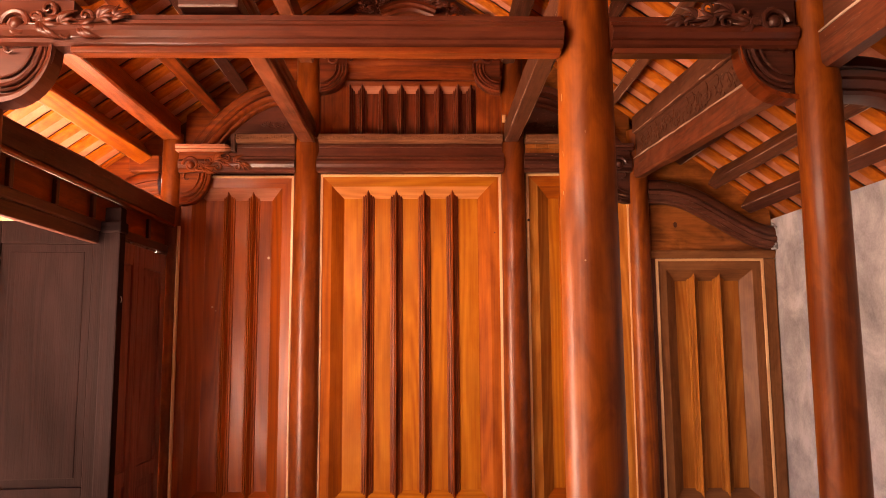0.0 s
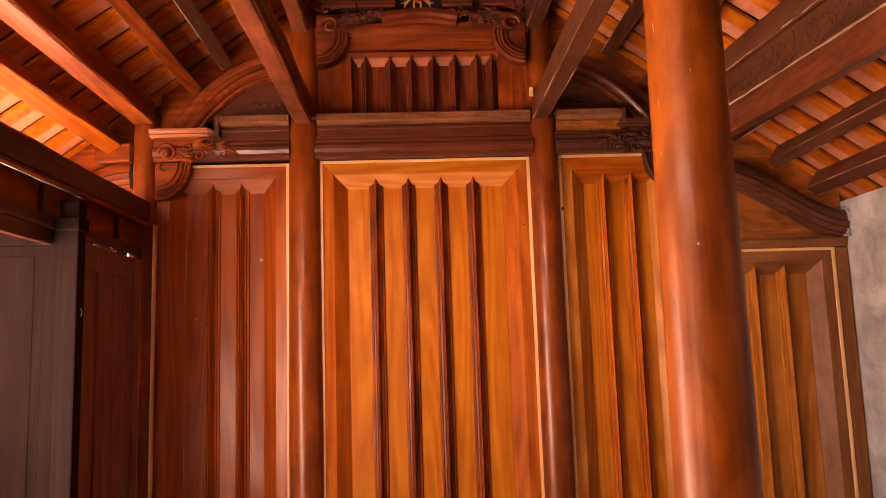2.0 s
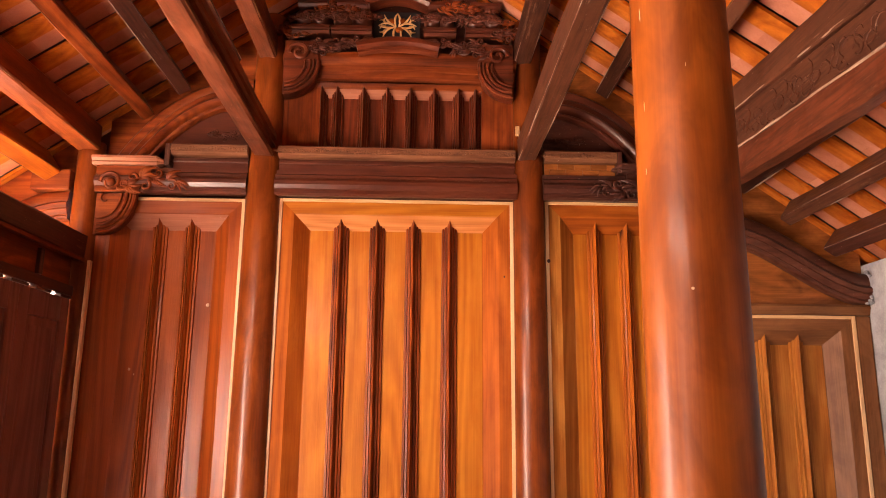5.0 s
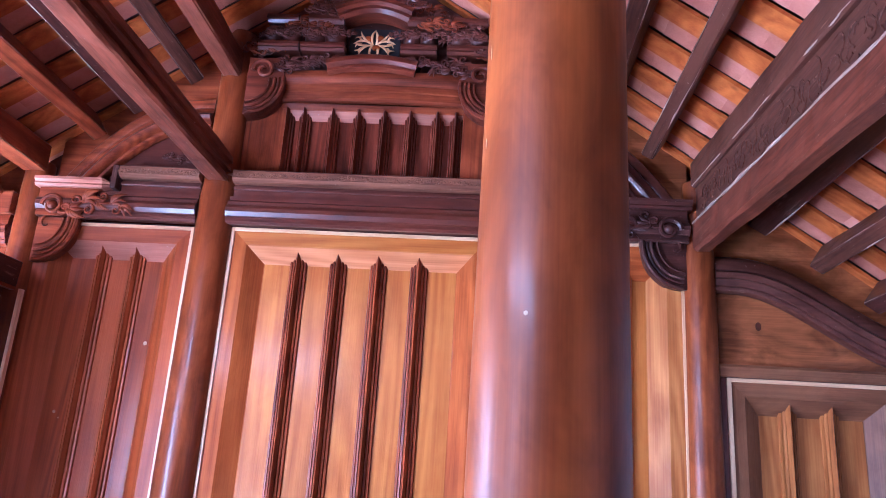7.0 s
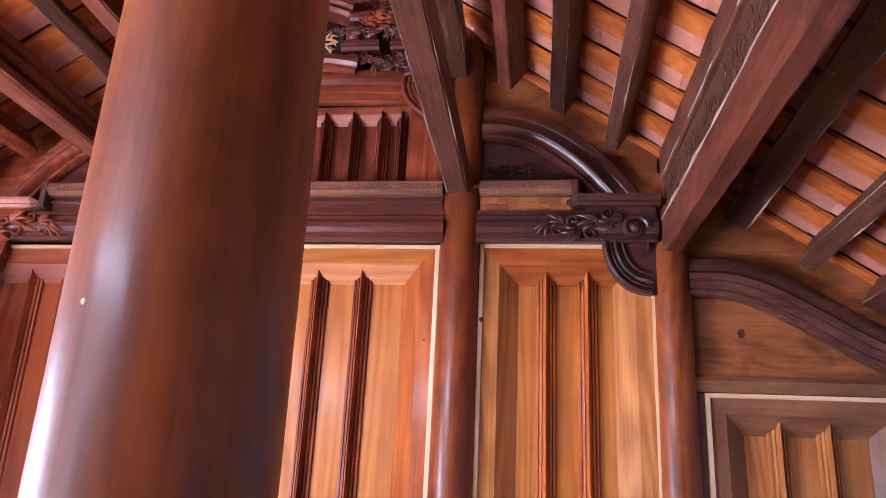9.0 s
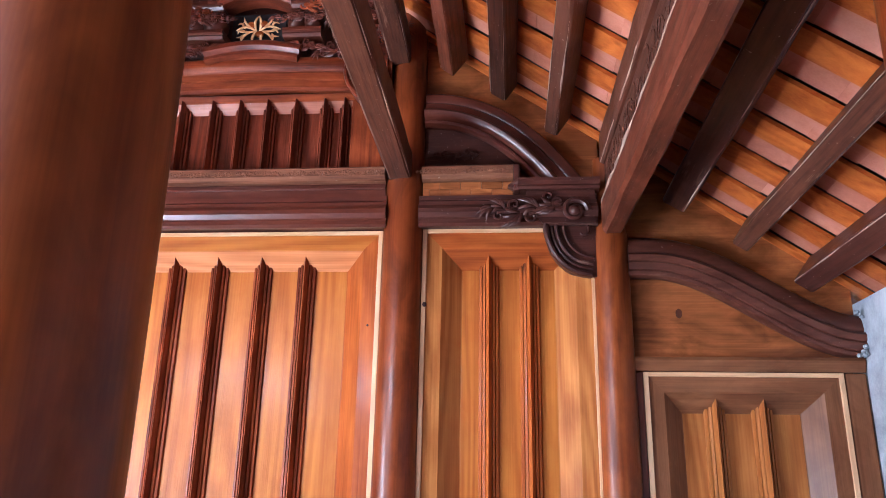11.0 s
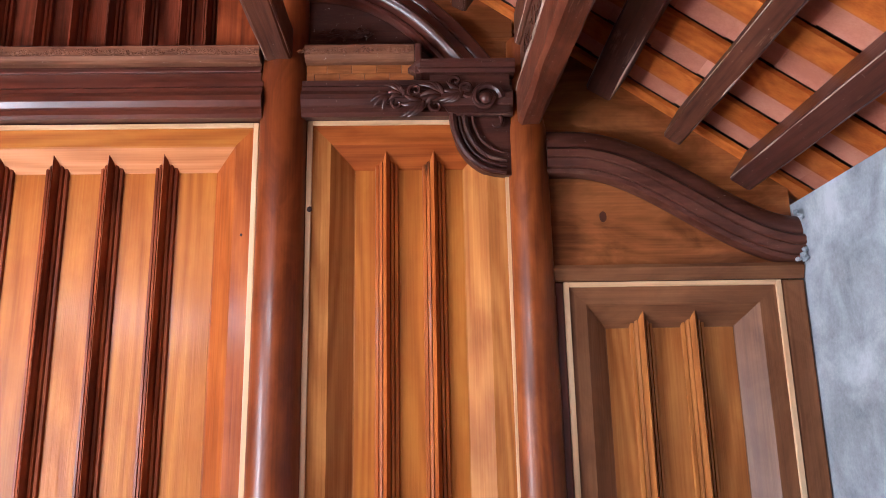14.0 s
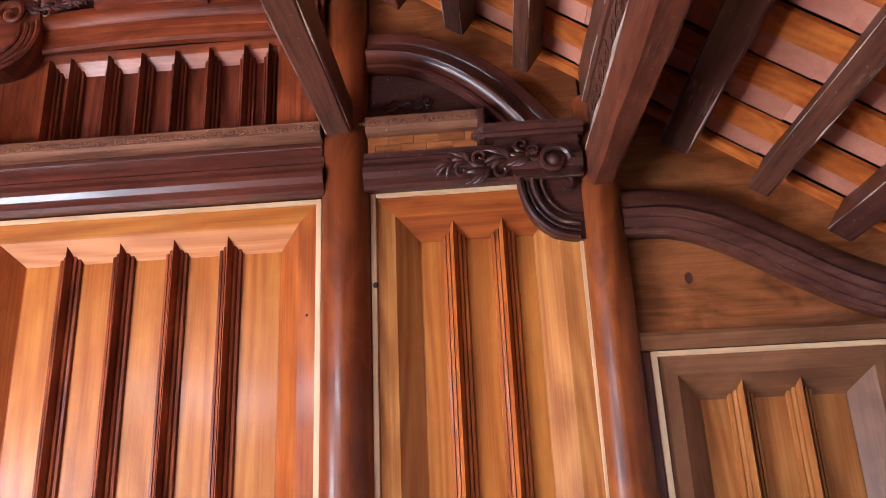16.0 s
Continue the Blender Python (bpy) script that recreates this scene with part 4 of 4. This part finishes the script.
for x, z, w, h, tone, lab in (
    (-1.152, 3.658, 0.085, 0.14, "grey", "worn grey purlin under the tiles"),
    (-1.454, 3.455, 0.09, 0.135, "dark", "blackened purlin under the tiles"),
    (-1.668, 3.282, 0.085, 0.155, "russet", "reddish purlin under the tiles"),
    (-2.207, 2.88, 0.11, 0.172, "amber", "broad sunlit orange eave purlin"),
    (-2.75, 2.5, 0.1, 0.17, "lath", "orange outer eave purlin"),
    (0.925, 3.64, 0.085, 0.14, "beam", "brown upper purlin with worn edges"),
    (1.187, 3.489, 0.09, 0.118, "grey", "brown scuffed purlin under the laths"),
    (1.447, 3.279, 0.07, 0.14, "grey", "brown scuffed purlin under the laths"),
    (2.02, 2.878, 0.12, 0.14, "dark", "very dark broad purlin under the laths"),
    (2.312, 2.674, 0.083, 0.14, "grey", "dusty brown lower purlin"),
    (2.574, 2.479, 0.095, 0.15, "dark", "dusty blackish lowest purlin over the wall"),
):
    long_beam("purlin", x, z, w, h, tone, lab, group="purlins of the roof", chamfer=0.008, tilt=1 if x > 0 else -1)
def leaning(bm, slope, drop):
    """Tip a timber along the hall: it sinks towards the walker's end."""
    for v in bm.verts:
        v.co.z += slope * (v.co.y - 5.86) - drop
    return bm


for ya, yb, slope, drop in ((Y0, N - 0.1, 0.0, 0.15), (N + 0.1, GABLE - 0.06, 0.055, 0.0)):
    tie = thing("carved_side_beam", (1.73, (ya + yb) / 2, 2.7 - drop), "stacked side beam with a carved dark board and pale worn edge", "roof beam", "stacked side beams")
    part("lower_beam", leaning(hewn_y(rect(0.098, 0.16, 0.014), 1.732, 2.745, ya, yb, 5, 0.003, 26), slope, drop), wood("beam", "y"), tie)
    carved = part("carved_board", leaning(bar_y(rect(0.06, 0.2, 0.004), 1.738, 2.906, ya, yb), slope, drop), wood("grey", "y"), tie)
    part("top_beam", leaning(hewn_y(rect(0.098, 0.15, 0.012), 1.736, 3.107, ya, yb, 6, 0.003, 26), slope, drop), wood("grey", "y"), tie)
    carve = bmesh.new()
    rngb = random.Random(33)
    yy = ya + 0.25
    while yy < yb - 0.15:
        for k in range(-4, 9):
            a = rngb.uniform(0, 6.28)
            pts, rad = [], []
            for i in range(8):
                f = i / 7
                rr = 0.055 * (1 - 0.7 * f)
                pts.append((1.7055, yy + rngb.uniform(-0.004, 0.004) + (k - 2) * 0.036 + rr * math.cos(a + 4 * f), 3.005 + 0.03 * math.sin(k * 2.1) + rr * math.sin(a + 4 * f)))
                rad.append(0.006 * (1 - 0.5 * f))
            tube(pts, rad, 5, carve, face=(-1, 0, 0), flat=0.5)
        yy += 0.5
    part("carving", leaning(carve, slope, drop), wood("grey", "y"), carved, "shallow carved cloud scrolls")
    rng2 = random.Random(7)
    steps = 40
    for zz, xx, q in ((2.903, 1.686, 0.008), (3.118, 1.69, 0.004)):
        pts = [(xx + rng2.uniform(-0.002, 0.002), ya + 0.01 + (yb - ya - 0.02) * i / steps, zz + rng2.uniform(-0.002, 0.002)) for i in range(steps + 1)]
        part("worn_edge", leaning(tube(pts, [q * rng2.uniform(0.4, 1.15) for _ in pts], 6, face=(-1, 0, 0)), slope, drop), wood("worn", "y"), tie, "pale worn arris")

# ---- door side ----
DX = -2.03
long_beam("lintel_beam", DX, 2.37, 0.13, 0.15, "dark", "dark lintel beam with a russet lower edge over the folding doors", y0=Y0, group="lintels", worn=False)
solid("lintel_bead", box(DX + 0.04, DX + 0.075, Y0, GABLE - 0.09, 2.35, 2.369, 0.003), wood("russet", "y"), "thin russet bead under the lintel", "moulding")
fz = thing("frieze_panel", (DX, 2.0, 2.2), "narrow brown frieze board with small upright bars", "wall panel")
part("board", box(DX - 0.02, DX, 1.2, GABLE - 0.09, 2.205, 2.368, 0.003), wood("russet", "y"), fz)
for k in range(10):
    yb = 5.45 - 0.46 * k
    part("upright", box(DX + 0.001, DX + 0.025, yb - 0.02, yb + 0.02, 2.205, 2.348, 0.004), wood("dark", "z"), fz)
for yb in (5.80, 5.52, 5.27, 5.02, 4.80):
    part("spacer", box(DX - 0.02, DX + 0.02, yb - 0.085, yb + 0.085, 2.124, 2.139, 0.002), wood("dark", "y"), fz)
solid("doorway_header", box(DX - 0.02, DX + 0.02, 1.2, 4.62, 2.06, 2.139, 0.006), wood("dark", "y"), "dark header board over the open doorway", "rail")
solid("door_rail", box(DX - 0.025, DX + 0.03, 1.2, GABLE - 0.09, 2.14, 2.203, 0.012), wood("dark", "y"), "dark wooden head rail of the folding doors", "rail")


def door_leaf(x0, y0, x1, y1, ztop, label, tone):
    """A framed leaf from one upright edge to the other."""
    a, b = Vector((x0, y0, 0)), Vector((x1, y1, 0))
    u = (b - a).normalized()
    n = Vector((-u.y, u.x, 0))
    w = (b - a).length
    ob = thing("folding_door", ((x0 + x1) / 2, (y0 + y1) / 2, 0.03), label, "door", "dark folding doors")

    def slab(name, s0, s1, z0, z1, t, off=0.0, under=None):
        bmd = box(s0, s1, -t / 2 + off, t / 2 + off, z0, z1, 0.005)
        m = Matrix(((u.x, n.x, 0, a.x), (u.y, n.y, 0, a.y), (0, 0, 1, 0), (0, 0, 0, 1)))
        bmesh.ops.transform(bmd, matrix=m, verts=bmd.verts[:])
        return part(name, bmd, wood(tone, "z"), under or ob)

    slab("stile", 0, 0.09, 0.03, ztop, 0.045)
    slab("stile", w - 0.09, w, 0.03, ztop, 0.045)
    for z0, z1 in ((0.03, 0.2), (0.5, 0.6), (ztop - 0.14, ztop)):
        slab("rail", 0.091, w - 0.091, z0, z1, 0.042)
    for z0, z1 in ((0.2, 0.5), (0.6, ztop - 0.14)):
        panel = slab("panel", 0.091, w - 0.091, z0, z1, 0.018)
        slab("raised_field", 0.14, w - 0.14, z0 + 0.05, z1 - 0.05, 0.024, under=panel)
    return ob


door_leaf(DX, 5.82, DX, 5.28, 2.122, "closed maroon folding door leaf beside the gable, tone lifted for its dim light", "leaf")
door_leaf(DX, 5.27, DX, 4.74, 2.122, "closed maroon folding door leaf next to the hinge post, tone lifted for its dim light", "leaf")
# open leaf and post take the near-black tone: shade put into the colour
open_leaf = door_leaf(-1.96, 4.66, -2.68, 4.60, 2.2, "maroon door leaf swung open towards the courtyard, shaded near-black by its tone", "door")
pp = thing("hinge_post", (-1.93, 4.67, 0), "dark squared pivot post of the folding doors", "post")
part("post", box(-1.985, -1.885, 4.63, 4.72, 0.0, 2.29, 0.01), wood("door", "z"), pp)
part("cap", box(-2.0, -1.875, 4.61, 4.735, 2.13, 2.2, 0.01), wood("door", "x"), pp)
part("latch", tube([(-1.883, 4.68, 1.70), (-1.878, 4.68, 1.72), (-1.885, 4.68, 1.74)], [0.0025] * 3, 6), IRON, pp, "small bright iron latch")

# ---- roof ----
PITCH = 0.275
random.seed(4)


def roof_side(sx, name, x_end):
    roof = thing(name, (RIDGE, 2.0, 4.5), "terracotta tile roof seen from below on orange laths", "roof", kind="structure")
    ang = math.atan(SLOPE)
    length = abs(x_end - RIDGE) / math.cos(ang)
    down = Vector((sx * math.cos(ang), 0, -math.sin(ang)))
    up = Vector((sx * math.sin(ang), 0, math.cos(ang)))
    o = Vector((RIDGE, 0, 4.554))
    loc = world_of(roof)

    def slab(s0, s1, w, t0, t1, c):
        bmr = box(s0, s1, -w / 2, w / 2, t0, t1, c)
        m = Matrix(((down.x, 0, up.x, 0), (0, 1, 0, 0), (down.z, 0, up.z, 0), (0, 0, 0, 1)))
        bmesh.ops.transform(bmr, matrix=m, verts=bmr.verts[:])
        bmesh.ops.recalc_face_normals(bmr, faces=bmr.faces[:])
        return bmr

    me = bpy.data.meshes.new("lath")
    bml = slab(0.0, length, 0.125, 0.0, 0.018, 0)
    bml.to_mesh(me)
    bml.free()
    me.materials.append(wood("lath", "x"))
    mt = bpy.data.meshes.new("roof_tile")
    bmt = slab(0.0, 0.205, PITCH - 0.066, 0.0195, 0.034, 0)
    bmt.to_mesh(mt)
    bmt.free()
    mt.materials.append(TILE)
    y = 5.07 + PITCH * 4
    rest = bmesh.new()
    while y > BACK - 0.2:
        lath = new("lath", me)
        lath.parent = roof
        lath.location = o + Vector((0, y + 0.0625, random.uniform(-0.002, 0.002))) - loc
        row = 0
        while row * 0.2 < length - 0.1:
            pos = o + down * (row * 0.2) + Vector((0, y + 0.1625 + random.uniform(-0.003, 0.003), 0)) + up * random.uniform(0, 0.006)
            if y > 2.9:
                tile = new("roof_tile", mt)
                tile.parent = roof
                tile.location = pos - loc
            else:
                n0 = len(rest.verts)
                rest.from_mesh(mt)
                rest.verts.ensure_lookup_table()
                for v in rest.verts[n0:]:
                    v.co += pos
            row += 1
        y -= PITCH
    tagged(part("far_tiles", rest, TILE, roof), kind="stuff")
    # dark sheet over the tiles, so that the gaps between them read as shade
    cover = slab(-0.1, length + 0.1, 9.0, 0.045, 0.09, 0)
    bmesh.ops.translate(cover, verts=cover.verts[:], vec=o + Vector((0, 2.0, 0)))
    part("outer_tiles", cover, wood("dark", "y"), roof, "dark sheet above the tiles, the shade in their gaps")


roof_side(-1, "roof_left", -3.35)
roof_side(1, "roof_right", 3.05)

solid("ridge_cap", box(RIDGE - 0.16, RIDGE + 0.16, BACK - 0.2, 6.3, 4.60, 4.80, 0.02), TILE, "terracotta ridge cap along the top of the roof", "ridge", kind="structure")
